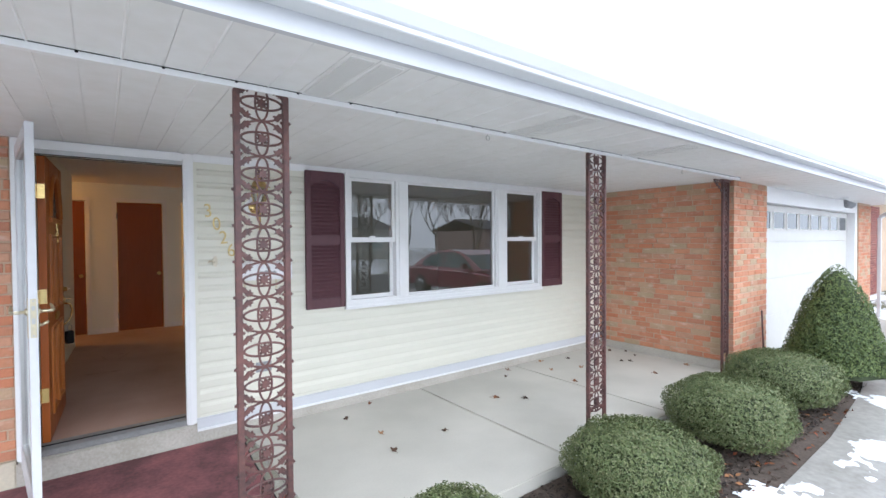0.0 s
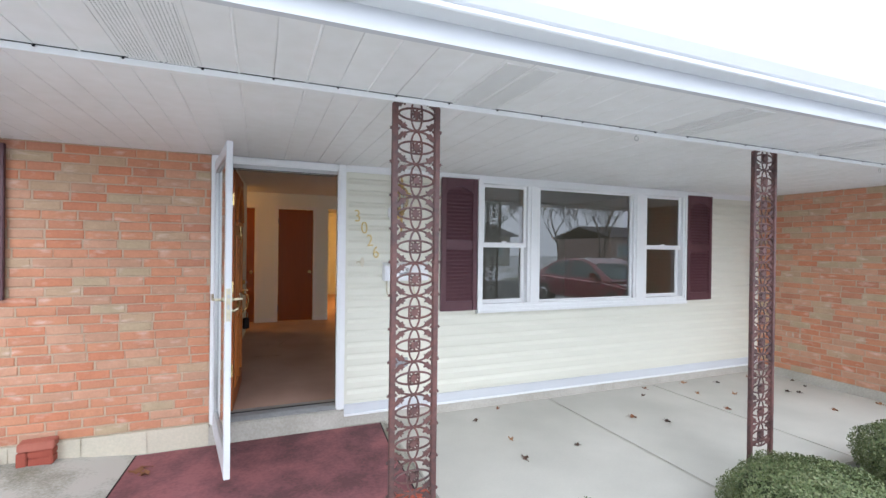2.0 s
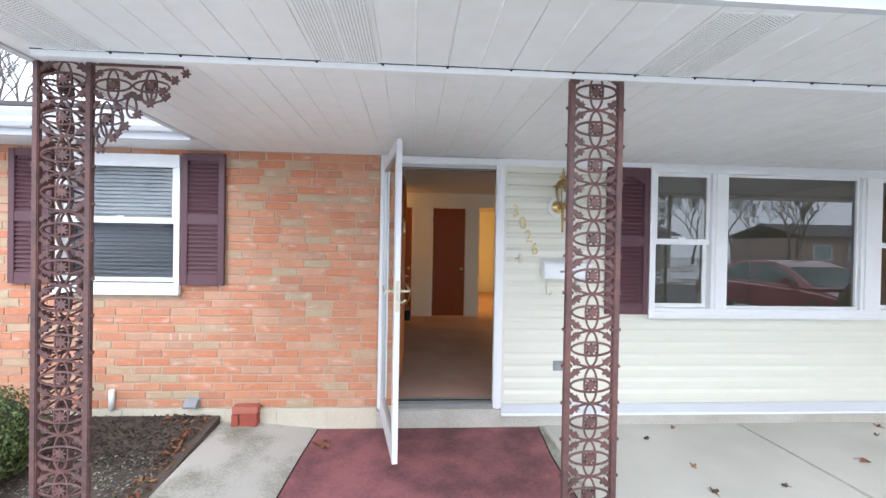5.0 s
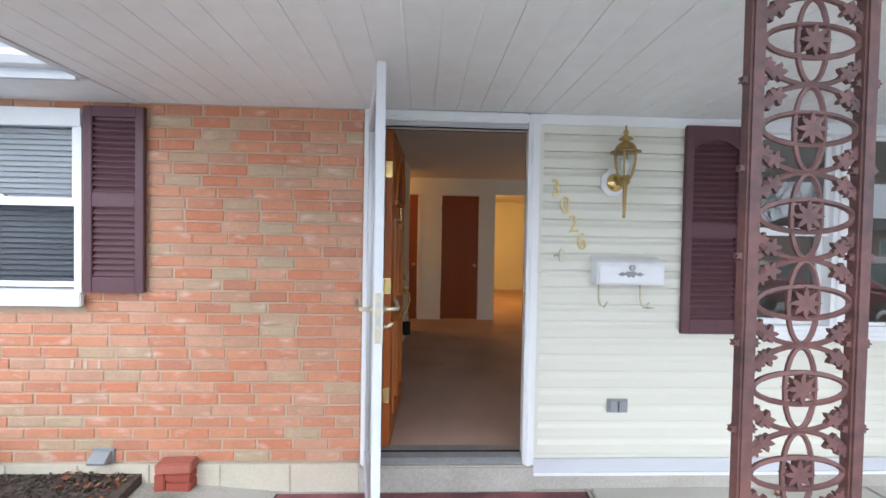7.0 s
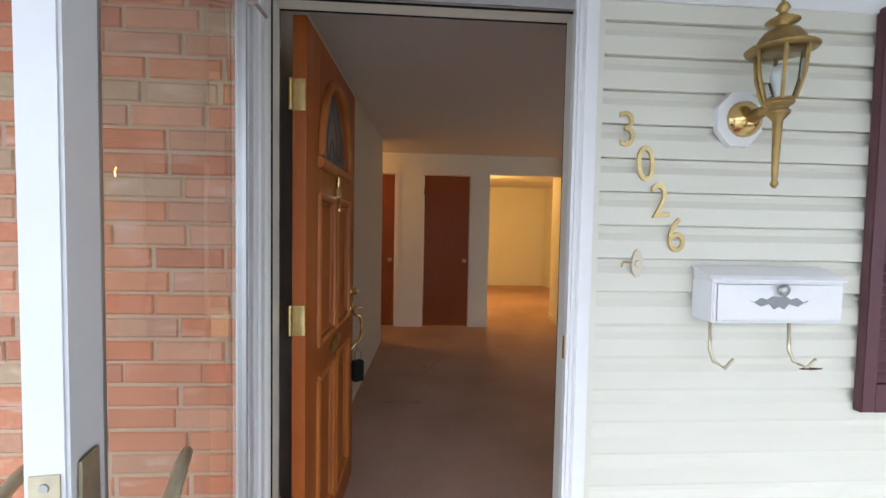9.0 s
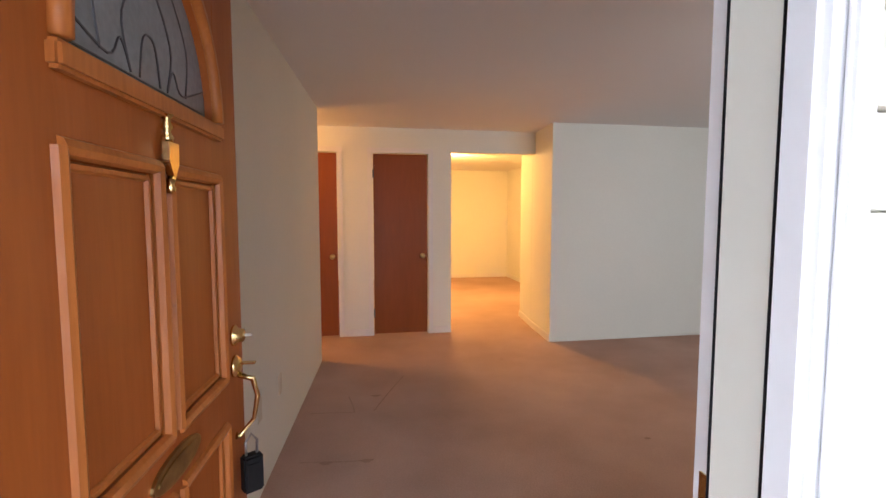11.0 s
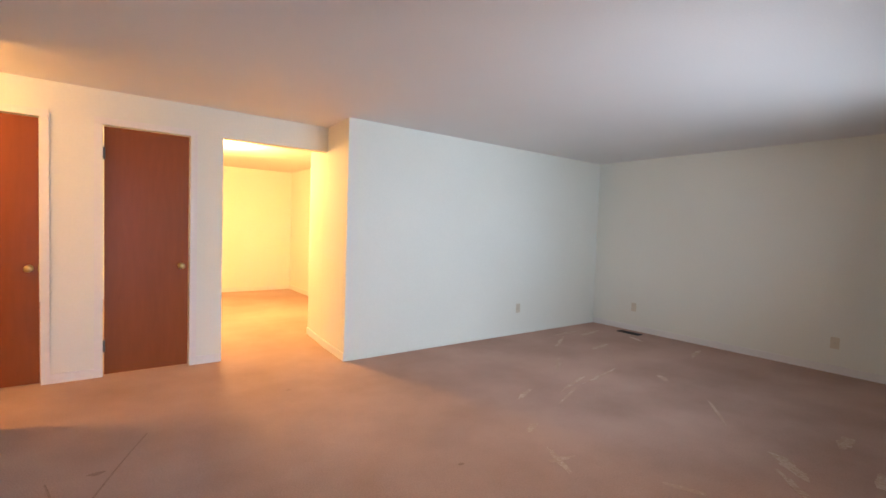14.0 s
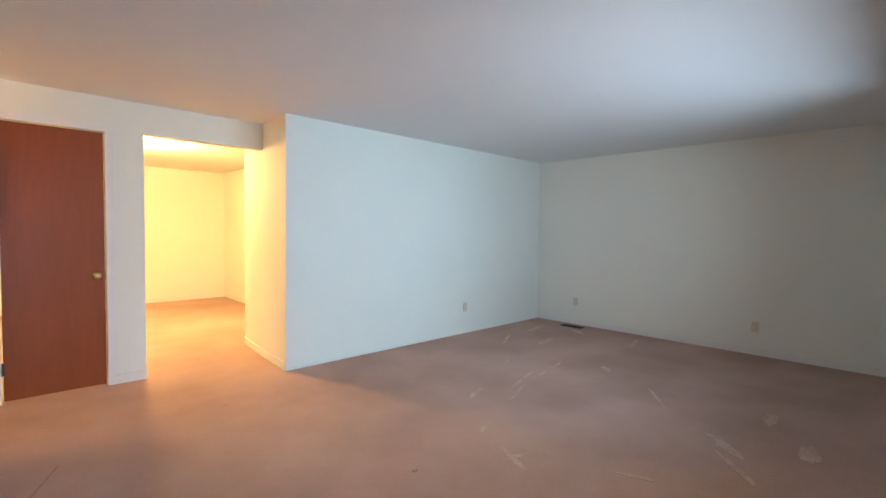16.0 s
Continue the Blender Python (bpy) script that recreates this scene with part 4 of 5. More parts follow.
lattice(corner, pose(0.015, 0, 0, 0, 0, 90), 0.32)
post(corner, 0, 0, SOFFIT - 0.0005)
post(corner, 0.21, 0, SOFFIT - 0.0005)
post(corner, 0, 0.305, SOFFIT - 0.0005)
br = part("bracket", box(0.238, 0.6, -0.005, 0.005, SOFFIT - 0.01, SOFFIT - 0.0005), M_IRON, corner, "triangular scrollwork bracket")
for x, z, r in ((0.315, -0.075, 0), (0.47, -0.075, 0), (0.29, -0.22, 90)):
    share("scroll_motif", MOTIF, br, pose(x, 0, SOFFIT - 0.015 + z, 0, r, 0) @ Matrix.Diagonal((0.85, 1, 0.85, 1)))
bm = bmesh.new()
for i in range(7):
    leaf_rosette(0.265 + 0.3 * i / 6, SOFFIT - 0.36 + 0.3 * i / 6, 0.021, 6, bm)
for i in range(4):
    oval(0.27 + 0.06 * i, SOFFIT - 0.3 + 0.06 * i, 0.02, 0.045, bm)
leaf_rosette(0.61, SOFFIT - 0.03, 0.02, 6, bm)
part("leaf_edge", bm, M_IRON, br)

# ---- things on the siding ----
lan = thing("wall_lantern", "aged brass carriage lantern on a white block", "wall lamp", (1.428, -0.016, 1.868))
octo = [(0.076 * math.cos(a + 0.393), 0.088 * math.sin(a + 0.393)) for a in np.linspace(0, 2 * math.pi, 9)[:-1]]
part("mount_block", prism([(u - 0.012, v) for u, v in octo], "y", -0.022, 0), M_WHITE, lan, "white octagonal mounting block")
part("back_plate", lathe([(0.055, -0.022), (0.053, -0.03), (0.035, -0.045), (0.02, -0.055)], 20, "y"), M_BRASS, lan, "", True)
part("arm", tube([(0, -0.05, 0), (0, -0.1, 0.005), (0, -0.15, 0.012)], [0.02, 0.016, 0.018], segs=10), M_OLDBRASS, lan, "", True)
LY = -0.15


def turned(profile, segs, at):
    return lathe([(r * 0.88, h * (0.84 if h > 0 else 1.15)) for r, h in profile], segs, at=at)


part("stem", turned([(0.004, -0.19), (0.012, -0.18), (0.007, -0.17), (0.009, -0.16), (0.014, -0.03), (0.032, -0.014), (0.034, -0.008), (0.026, -0.002), (0.03, 0.004), (0.042, 0.012), (0.044, 0.017), (0.04, 0.02)], 16, at=(0, LY, 0)), M_OLDBRASS, lan, "tapered brass stem", True)
cage = part("cage", turned([(0.044, 0.0205), (0.048, 0.027)], 6, at=(0, LY, 0)), M_OLDBRASS, lan)
for i in range(6):
    a = math.pi * i / 3
    part("rib", tube([(0.04 * math.cos(a), LY + 0.04 * math.sin(a), 0.02), (0.058 * math.cos(a), LY + 0.058 * math.sin(a), 0.085), (0.064 * math.cos(a), LY + 0.064 * math.sin(a), 0.16)], 0.005, segs=6), M_OLDBRASS, cage)
gl = part("glass_shade", turned([(0.042, 0.026), (0.062, 0.1), (0.069, 0.19)], 6, at=(0, LY, 0)), M_CLEAR, lan, "clear bevelled lantern glass")
gl.visible_shadow = False
part("bulb", turned([(0.012, 0.021), (0.013, 0.05), (0.028, 0.1), (0.022, 0.13), (0.004, 0.143)], 12, at=(0, LY, 0)), M_LETTER, lan, "white bulb", True)
cap = part("cap", turned([(0.096, 0.184), (0.099, 0.19), (0.092, 0.195), (0.068, 0.2), (0.064, 0.22), (0.048, 0.244), (0.022, 0.256), (0.018, 0.266), (0.046, 0.275), (0.046, 0.279), (0.012, 0.3), (0.011, 0.308), (0.02, 0.318), (0.012, 0.335), (0.005, 0.342), (0.008, 0.355), (0.002, 0.372)], 20, at=(0, LY, 0)), M_OLDBRASS, lan, "tiered brass cap with finial", True)

box_ = thing("mailbox", "white enamel wall mailbox with scroll ornament", "mailbox", (1.3, -0.016, 1.262))
part("body", box(0, 0.405, -0.1, 0, 0, 0.125, bevel=0.004), M_LETTER, box_)
lid = part("lid", prism([(-0.004, 0.155), (-0.09, 0.132), (-0.104, 0.122), (-0.104, 0.127), (-0.09, 0.138), (-0.004, 0.161)], "x", -0.006, 0.411), M_LETTER, box_)
part("side_wedge", prism([(-0.002, 0.1255), (-0.098, 0.1255), (-0.002, 0.154)], "x", 0.002, 0.403), M_LETTER, box_)
part("front_panel", box(0.012, 0.393, -0.104, -0.1, 0.006, 0.115, bevel=0.002), M_LETTER, box_)
part("knob", lathe([(0.006, -0.104), (0.006, -0.112), (0.016, -0.116), (0.017, -0.124), (0.01, -0.13)], 14, "y", at=(0.2, 0, 0.1)), M_METAL, box_, "round chrome knob", True)
orn = bmesh.new()
for s in (-1, 1):
    prism([(0.2 + s * u, v) for u, v in ((0, 0.05), (0.015, 0.042), (0.03, 0.058), (0.055, 0.05), (0.09, 0.068), (0.075, 0.062), (0.055, 0.075), (0.035, 0.07), (0.02, 0.08), (0, 0.078))], "y", -0.107, -0.104, orn)
part("ornament", orn, M_GREYBOX, box_, "silver scroll ornament")
for x in (0.03, 0.282):
    part("paper_hook", tube([(x, -0.05, 0.0), (x, -0.055, -0.09), (x + 0.003, -0.07, -0.122), (x + 0.014, -0.105, -0.132), (x + 0.024, -0.125, -0.1)], 0.0055, segs=6), M_LATCH, box_, "brass newspaper hook", True)
twig = thing("dry_leaf", "curled dry brown leaf caught on the mailbox hook", "leaf", (1.605, -0.125, 1.127))
part("blade", prism([(-0.035, 0), (0, 0.012), (0.04, 0.002), (0, -0.008)], "z", 0, 0.003), M_DEADLEAF, twig)


def numeral(ch, x, z):
    cu = bpy.data.curves.new("numeral", "FONT")
    cu.body, cu.size, cu.extrude, cu.bevel_depth = ch, 0.15, 0.003, 0.0008
    cu.offset = -0.001
    cu.align_x, cu.align_y = "CENTER", "CENTER"
    tmp = bpy.data.objects.new("numeral", cu)
    scene.collection.objects.link(tmp)
    bpy.context.view_layer.update()
    me = bpy.data.meshes.new_from_object(tmp.evaluated_get(bpy.context.evaluated_depsgraph_get()))
    bpy.data.objects.remove(tmp)
    bpy.data.curves.remove(cu)
    me.materials.clear()
    me.materials.append(M_PALEBRASS)
    ob = new("house_number", me)
    ob.matrix_basis = pose(x, -0.024, z, 90, 0, 0) @ Matrix.Shear("XY", 4, (0.15, 0)) @ Matrix.Diagonal((0.86, 1, 1, 1))
    tagged(ob, "brass house numeral %s on cream siding" % {"3": "three", "0": "zero", "2": "two", "6": "six"}[ch], "house number", "house numbers")


for ch, x, z in (("3", 1.072, 1.825), ("0", 1.133, 1.722), ("2", 1.183, 1.612), ("6", 1.238, 1.508)):
    numeral(ch, x, z)
bell = thing("doorbell", "small oval cream doorbell button with bent wire", "doorbell", (1.118, -0.016, 1.425))
part("plate", prism([(0.017 * math.cos(a), 0.043 * math.sin(a)) for a in np.linspace(0, 2 * math.pi, 17)[:-1]], "y", -0.012, 0), M_IVORY, bell)
part("button", lathe([(0.011, -0.012), (0.01, -0.018)], 12, "y"), M_IVORY, bell)
part("wire", tube([(-0.012, -0.005, 0.002), (-0.045, -0.01, 0.004), (-0.048, -0.008, -0.012)], 0.003, segs=5), M_OLDBRASS, bell)
soc = thing("outdoor_socket", "grey weatherproof outdoor socket with double flap", "socket", (1.418, -0.014, 0.47))
part("plate", box(0, 0.13, -0.012, 0, 0, 0.085, bevel=0.004), M_GREYBOX, soc)
for x in (0.012, 0.069):
    part("flap", box(x, x + 0.049, -0.03, -0.012, 0.012, 0.073, bevel=0.005), M_GREYBOX, soc)

# ---- floor of the porch ----
matt = thing("door_mat", "large stained maroon outdoor carpet mat", "mat", (0.0, 0.0, 0.0))
bm = prism([(-0.545, -0.07), (1.285, -0.07), (1.235, -0.6), (1.22, -1.3), (-0.585, -1.3), (-0.57, -0.6)], "z", -0.003, 0.008)
part("carpet", bm, M_MAT, matt)
part("edge_binding", box(-0.585, 1.22, -1.318, -1.301, -0.003, 0.01), M_MAT, matt)
for pts in ([(-0.545, -0.075), (-0.57, -0.6), (-0.585, -1.3)], [(1.285, -0.075), (1.235, -0.6), (1.22, -1.3)]):
    part("edge_binding", tube([(x, y, 0.006) for x, y in pts], 0.007, segs=6, flat=0.8), M_DARK, matt, "dark rubber edge")
blk = thing("brick_stack", "small stack of painted red bricks against the wall", "bricks", (-1.22, -0.115, 0.045))
part("brick", box(0, 0.058, 0, 0.1, 0, 0.1, bevel=0.006), M_REDBLOCK, blk)
part("brick", box(0.064, 0.2, 0.003, 0.1, 0, 0.058, bevel=0.006), M_REDBLOCK, blk)
part("brick", box(0.062, 0.2, 0.0, 0.098, 0.06, 0.104, bevel=0.006), M_REDBLOCK, blk)
capb = part("brick", box(-0.1, 0.1, -0.05, 0.05, 0, 0.058, bevel=0.007), M_REDPALE, blk, "paler weathered top brick")
capb.matrix_basis = pose(0.105, 0.046, 0.106, 0, 0, 4)
brk = thing("loose_brick", "loose red brick lying beside the mat", "brick", (1.07, -1.42, 0.008), 8)
part("body", box(0, 0.2, 0, 0.09, 0, 0.055, bevel=0.004), M_REDBLOCK, brk)
dv = thing("dryer_vent", "grey hooded wall vent on the brick", "vent", (-1.62, -0.009, 0.185))
part("hood", prism([(0, 0), (-0.075, 0.0), (-0.08, 0.015), (-0.03, 0.055), (0, 0.06)], "x", 0.01, 0.11), M_GREYBOX, dv)
part("flange", box(0.0, 0.12, -0.006, 0, -0.01, 0.07), M_GREYBOX, dv)
pv = thing("pipe_stub", "short pale grey pipe against the foundation", "pipe", (-2.18, -0.032, 0.165))
part("pipe", lathe([(0.0, 0), (0.022, 0), (0.022, 0.16), (0.016, 0.16), (0.016, 0.12), (0, 0.12)], 12), M_WHITE, pv, "", True)


def fallen_leaf(x, y, s, turn, z=0.0):
    bm = bmesh.new()
    n = 7
    out = []
    for i in range(2 * n):
        a = 2 * math.pi * i / (2 * n)
        r = s * (1.0 if i % 2 == 0 else 0.62) * (1.25 if i == 0 else 1)
        out.append((r * math.cos(a), r * math.sin(a) * 0.75, 0.012 * math.sin(2.3 * a + turn) + 0.014))
    c = bm.verts.new((0, 0, 0.006))
    vs = [bm.verts.new(p) for p in out]
    for i in range(len(vs)):
        bm.faces.new((c, vs[i], vs[(i + 1) % len(vs)]))
    for f in list(bm.faces):
        f.smooth = True
    tube([(s * 0.9, 0, 0.012), (s * 1.7, 0.1 * s, 0.005)], 0.0015, bm, 4)
    ob = new("fallen_leaf", finish("fallen_leaf", bm, random.choice(LEAF_MATS)))
    ob.matrix_basis = pose(x, y, z, 0, 0, math.degrees(turn))
    tagged(ob, "curled brown dead leaf on the porch concrete", "leaf", "fallen leaves")


LEAF_MATS = [mat("leaf_dark", (0.06, 0.035, 0.025), 0.8), mat("leaf_rust", (0.22, 0.09, 0.04), 0.8), mat("leaf_tan", (0.36, 0.19, 0.09), 0.8), mat("leaf_umber", (0.1, 0.055, 0.035), 0.8)]
for x, y in ((2.127, -1.093), (2.635, -1.051), (2.198, -0.767), (3.516, -0.748), (3.734, -0.94), (4.57, -0.908), (4.722, -0.441), (2.091, -0.327), (2.445, -0.111),
             (4.91, -0.12), (5.74, -0.75), (5.82, -0.82), (6.2, -1.35), (5.3, -0.25), (5.9, -0.2), (6.1, -0.35), (6.25, -0.5), (6.15, -0.7), (4.3, -0.12), (5.1, -0.6), (4.1, -0.3), (5.55, -1.3)):
    fallen_leaf(x, y, random.uniform(0.022, 0.04), random.uniform(0, 6))
fallen_leaf(-0.48, -0.35, 0.06, 0.4, 0.009)
fallen_leaf(-0.42, -0.42, 0.045, 2.4, 0.009)

# ---- living room, hall and dining room fittings ----
def flush_door(x0, x1, label, hinge_side):
    d = thing("closet_door", label, "door", (x0, 4.735, FLOOR), group="brown flush doors")
    w = x1 - x0
    part("leaf", box(0.004, w - 0.004, 0, 0.035, 0.012, 2.035, bevel=0.002), M_BROWN, d)
    kx = w - 0.06 if hinge_side < 0 else 0.06
    k = part("knob", lathe([(0.028, 0), (0.028, -0.006), (0.011, -0.012), (0.011, -0.03), (0.025, -0.04), (0.028, -0.052), (0.018, -0.062)], 16, "y", at=(kx, 0, 0.9)), M_PALEBRASS, d, "polished brass knob", True)
    part("latch", box(w - 0.006 if hinge_side < 0 else 0, w - 0.001 if hinge_side < 0 else 0.005, -0.003, 0.02, 0.87, 0.93), M_BRASS, d)
    hx = 0.0 if hinge_side < 0 else w
    for z in (0.25, 1.82):
        part("hinge", tube([(hx, -0.008, z - 0.048), (hx, -0.008, z + 0.048)], 0.012, segs=8), M_LEAD, d, "dark hinge")
    return d


flush_door(0.585, 1.195, "flat brown stained closet door with brass knob", -1)
flush_door(-0.61, 0.195, "flat brown stained hallway door with brass knob", -1)
cas = thing("trim_doors", "white painted door casings", "trim", kind="structure")
for x0, x1 in ((0.58, 1.2), (-0.62, 0.2)):
    for a, b in ((x0 - 0.055, x0), (x1, x1 + 0.055)):
        part("casing", box(a, b, 4.706, 4.7195, FLOOR, DOOR_H + 0.0, bevel=0.003), M_TRIM, cas)
    part("casing", box(x0 - 0.055, x1 + 0.055, 4.706, 4.7195, DOOR_H + 0.0005, DOOR_H + 0.055, bevel=0.003), M_TRIM, cas)
base = thing("baseboard", "low white painted baseboards", "baseboard", kind="structure")
part("board", box(0.256, 0.524, 4.707, 4.7195, FLOOR, FLOOR + 0.075), M_TRIM, base)
part("board", box(1.256, 1.464, 4.707, 4.7195, FLOOR, FLOOR + 0.075), M_TRIM, base)
part("board", box(6.387, 6.3995, 0.16, 4.13, FLOOR, FLOOR + 0.075), M_TRIM, base)
part("board", prism([(2.423, 4.128), (2.458, 4.72), (2.528, 5.4), (2.539, 5.4), (2.469, 4.72), (2.434, 4.128)], "z", FLOOR, FLOOR + 0.075), M_TRIM, base)
part("board", box(2.446, 6.386, 4.127, 4.1395, FLOOR, FLOOR + 0.018), M_WALL, base)
part("board", box(-0.88, 3.567, 9.227, 9.2395, FLOOR, FLOOR + 0.08), M_TRIM, base)
part("board", box(3.567, 3.5795, 4.4, 9.226, FLOOR, FLOOR + 0.08), M_TRIM, base)


def outlet(x, y, z, rz, label="ivory wall outlet plate"):
    o = thing("wall_outlet", label, "outlet", (x, y, z), rz, group="wall outlets")
    part("plate", box(-0.035, 0.035, -0.006, 0, -0.057, 0.057, bevel=0.002), M_IVORY, o)
    for k in (-0.025, 0.025):
        part("socket", prism([(0.016 * math.cos(a), k + 0.013 * math.sin(a)) for a in np.linspace(0, 2 * math.pi, 13)[:-1]], "y", -0.009, -0.006), M_IVORY, o)
    part("screw", lathe([(0.004, -0.006), (0.003, -0.0075)], 8, "y"), M_METAL, o)


outlet(4.8, 4.14, 0.51, 0)
outlet(6.4, 3.504, 0.5, 90 + 180)
outlet(6.4, 1.368, 0.48, 90 + 180)
WT = math.degrees(math.atan2(0.183, 3.73))
outlet(0.003, 2.258, 0.575, 90 - WT, "ivory wall outlet plate beside the entry")
outlet(-0.017, 1.842, 0.6, 90 - WT, "ivory blank wall plate beside the entry")
reg = thing("floor_register", "dark slotted metal floor register in the carpet", "floor vent", (6.2, 3.28, FLOOR))
# The closed plate is coloured as the shade in the open duct.
part("plate", box(-0.06, 0.06, 0, 0.31, 0, 0.006), M_GAPSHADE, reg)
for i in range(9):
    part("slat", box(-0.05, 0.05, 0.012 + i * 0.033, 0.022 + i * 0.033, 0.006, 0.009), M_DARK, reg)
rod = thing("curtain_rod", "white curtain rod end on the dining wall", "curtain rod", (1.2, 9.24, 2.38))
part("rod", tube([(0.0, -0.08, 0.03), (1.1, -0.08, 0.03), (1.16, -0.07, 0.03), (1.165, 0, 0.03)], 0.009, segs=8), M_TRIM, rod)
part("bracket", box(1.14, 1.18, -0.02, 0, 0.0, 0.06), M_TRIM, rod)
for at, nm in (((1.75, 6.6, CEIL), "dining room"), ((-0.95, 4.32, CEIL), "hallway")):
    cl = thing("ceiling_lamp", "round ceiling lamp fixture in the " + nm, "ceiling lamp", at)
    part("base", lathe([(0.07, 0), (0.075, -0.02), (0.05, -0.04)], 20), M_WHITE, cl, "", True)
    part("stem", lathe([(0.015, -0.04), (0.015, -0.1)], 10), M_BRASS, cl)

# paint marks on the carpet
def mark(x, y, rx, ry, turn, lift=0.0):
    n = 30
    pts = []
    for i in range(n):
        a = 2 * math.pi * i / n
        r = 0.8 + 0.22 * math.sin(2 * a + 9 * x) + 0.14 * math.sin(5 * a + 7 * y) + random.uniform(-0.07, 0.07)
        u, v = rx * r * math.cos(a), ry * r * math.sin(a)
        pts.append((x + u * math.cos(turn) - v * math.sin(turn), y + u * math.sin(turn) + v * math.cos(turn)))
    ob = solid("carpet_mark", prism(pts, "z", FLOOR - 0.002, FLOOR + 0.0008 + lift), M_MARK, "pale scuffed paint mark on the carpet", "carpet mark", kind="structure")
    return ob


M_MARK = mat("pale_carpet_mark", (0.6, 0.46, 0.375), 0.98, second=(0.49, 0.34, 0.26), grain=60, blotch=9, amount=1.0, bump=0.7, spec=0.1, sharp=(0.4, 0.55))
for a in ((2.88, 2.14, 0.08, 0.035, 0.3), (3.76, 0.97, 0.17, 0.06, 0.9), (4.448, 0.868, 0.13, 0.06, 0.2), (2.68, 1.76, 0.2, 0.02, 1.1), (2.7, 1.76, 0.12, 0.018, -0.3), (3.3, 2.6, 0.2, 0.02, 0.4),
          (4.2, 3.0, 0.25, 0.03, 0.6), (3.6, 2.4, 0.22, 0.02, 0.35), (4.25, 2.55, 0.34, 0.022, 0.15), (3.85, 2.55, 0.3, 0.02, 0.3), (5.2, 3.2, 0.2, 0.04, 0.2), (4.7, 2.2, 0.14, 0.03, 0.9), (5.7, 3.7, 0.22, 0.05, 0.1),
          (5.4, 3.85, 0.34, 0.03, 0.05), (5.95, 3.2, 0.18, 0.035, 1.2), (4.98, 3.6, 0.28, 0.03, 0.5), (5.9, 2.45, 0.2, 0.04, 0.3), (4.27, 1.57, 0.24, 0.02, 0.6), (3.5, 0.86, 0.22, 0.03, 0.7), (4.0, 0.6, 0.2, 0.05, 0.2), (3.0, 1.2, 0.1, 0.03, 2.0)):
    mark(*a, lift=random.uniform(0, 0.0012))


def furrow(points):
    """A dark line along a crease of the pile."""
    ob = solid("carpet_crease", tube([(x, y, FLOOR - 0.0108) for x, y in curved(points, 4)], 0.012, segs=16), M_CREASE, "dark crease line on the carpet", "carpet crease", smooth=True)
    return ob


M_CREASE = mat("dark_pile", (0.4, 0.27, 0.22), 0.98, second=(0.31, 0.2, 0.16), grain=60, blotch=9, amount=1.0, bump=0.7, spec=0.1)
for pts in ([(0.13, 2.1), (0.27, 2.085), (0.38, 2.07), (0.51, 2.07)], [(0.11, 2.73), (0.25, 2.72), (0.41, 2.7)], [(0.36, 2.98), (0.39, 2.84), (0.41, 2.7)], [(0.54, 2.7), (0.66, 3.02), (0.8, 3.36)]):
    furrow(pts)
for x, y in ((0.27, 2.07), (0.49, 2.06), (0.56, 2.97)):
    solid("carpet_stain", prism([(x + 0.035 * math.cos(a) * (1 + 0.3 * math.sin(3 * a)), y + 0.018 * math.sin(a)) for a in np.linspace(0, 2 * math.pi, 17)[:-1]], "z", FLOOR - 0.002, FLOOR + 0.0007), M_CREASE, "small dark stain on the carpet", "carpet stain")
for x, y in ((2.18, 2.03), (1.75, 3.65)):
    solid("carpet_stain", prism([(x + 0.02 * math.cos(a), y + 0.013 * math.sin(a)) for a in np.linspace(0, 2 * math.pi, 13)[:-1]], "z", FLOOR - 0.002, FLOOR + 0.0007), M_CREASE, "small dark stain on the carpet", "carpet stain")

# ---- garage ----
solid("wall_garage_pier", box(6.36, 7.4, -1.82, 0.03, -0.3, SOFFIT), M_MORTAR, "mortar core of the brick garage wall", "wall")
solid("foundation_3", box(6.335, 7.41, -1.845, -0.036, -0.3, 0.1), M_FOUND, "pale concrete foundation of the garage wall", "foundation")
solid("wall_garage_end", box(12.3, 13.3, -1.82, 0.03, -0.3, SOFFIT), M_MORTAR, "mortar core of the brick pier", "wall")
solid("wall_garage_back", box(7.4, 12.3, -1.2, -1.1, -0.3, 2.6), M_WALL, "plain inside of the garage", "wall")
solid("garage_header", box(7.4, 12.3, -1.8, -1.66, 2.06, SOFFIT), M_WHITE, "white boarded garage door header", "trim")
gd = thing("garage_door", "white panelled overhead garage door with small windows", "garage door", (7.4, -1.68, GROUND + 0.05))
GW = 4.72
for i in range(4):
    z = 0.005 + i * 0.525
    sec = part("section", box(0.02, GW, 0, 0.04, z, z + 0.522, bevel=0.003), M_GARAGE, gd)
    if i == 3:
        for k in range(8):
            x = 0.1 + k * 0.575
            g = part("pane", box(x + 0.02, x + 0.46, -0.004, 0.0, z + 0.19, z + 0.43), M_GARAGEGLASS, sec, "dark window pane")
            part("muntin", rect_frame(x, x + 0.48, z + 0.17, z + 0.45, 0.022, -0.01, -0.0045), M_GARAGE, sec)
solid("trim_garage", box(12.12, 12.3, -1.8, -1.66, GROUND, 2.06), M_WHITE, "white garage door jamb", "trim")
fl = thing("flood_light", "white twin flood light under the garage soffit", "flood light", (10.6, -1.95, SOFFIT))
part("base", lathe([(0.06, 0), (0.06, -0.03), (0.03, -0.04)], 14), M_WHITE, fl)
for s in (-1, 1):
    part("lamp_head", tube([(0, 0, -0.03), (s * 0.06, -0.03, -0.08), (s * 0.14, -0.08, -0.14)], [0.015, 0.03, 0.06], segs=10), M_GREYBOX, fl, "", True)
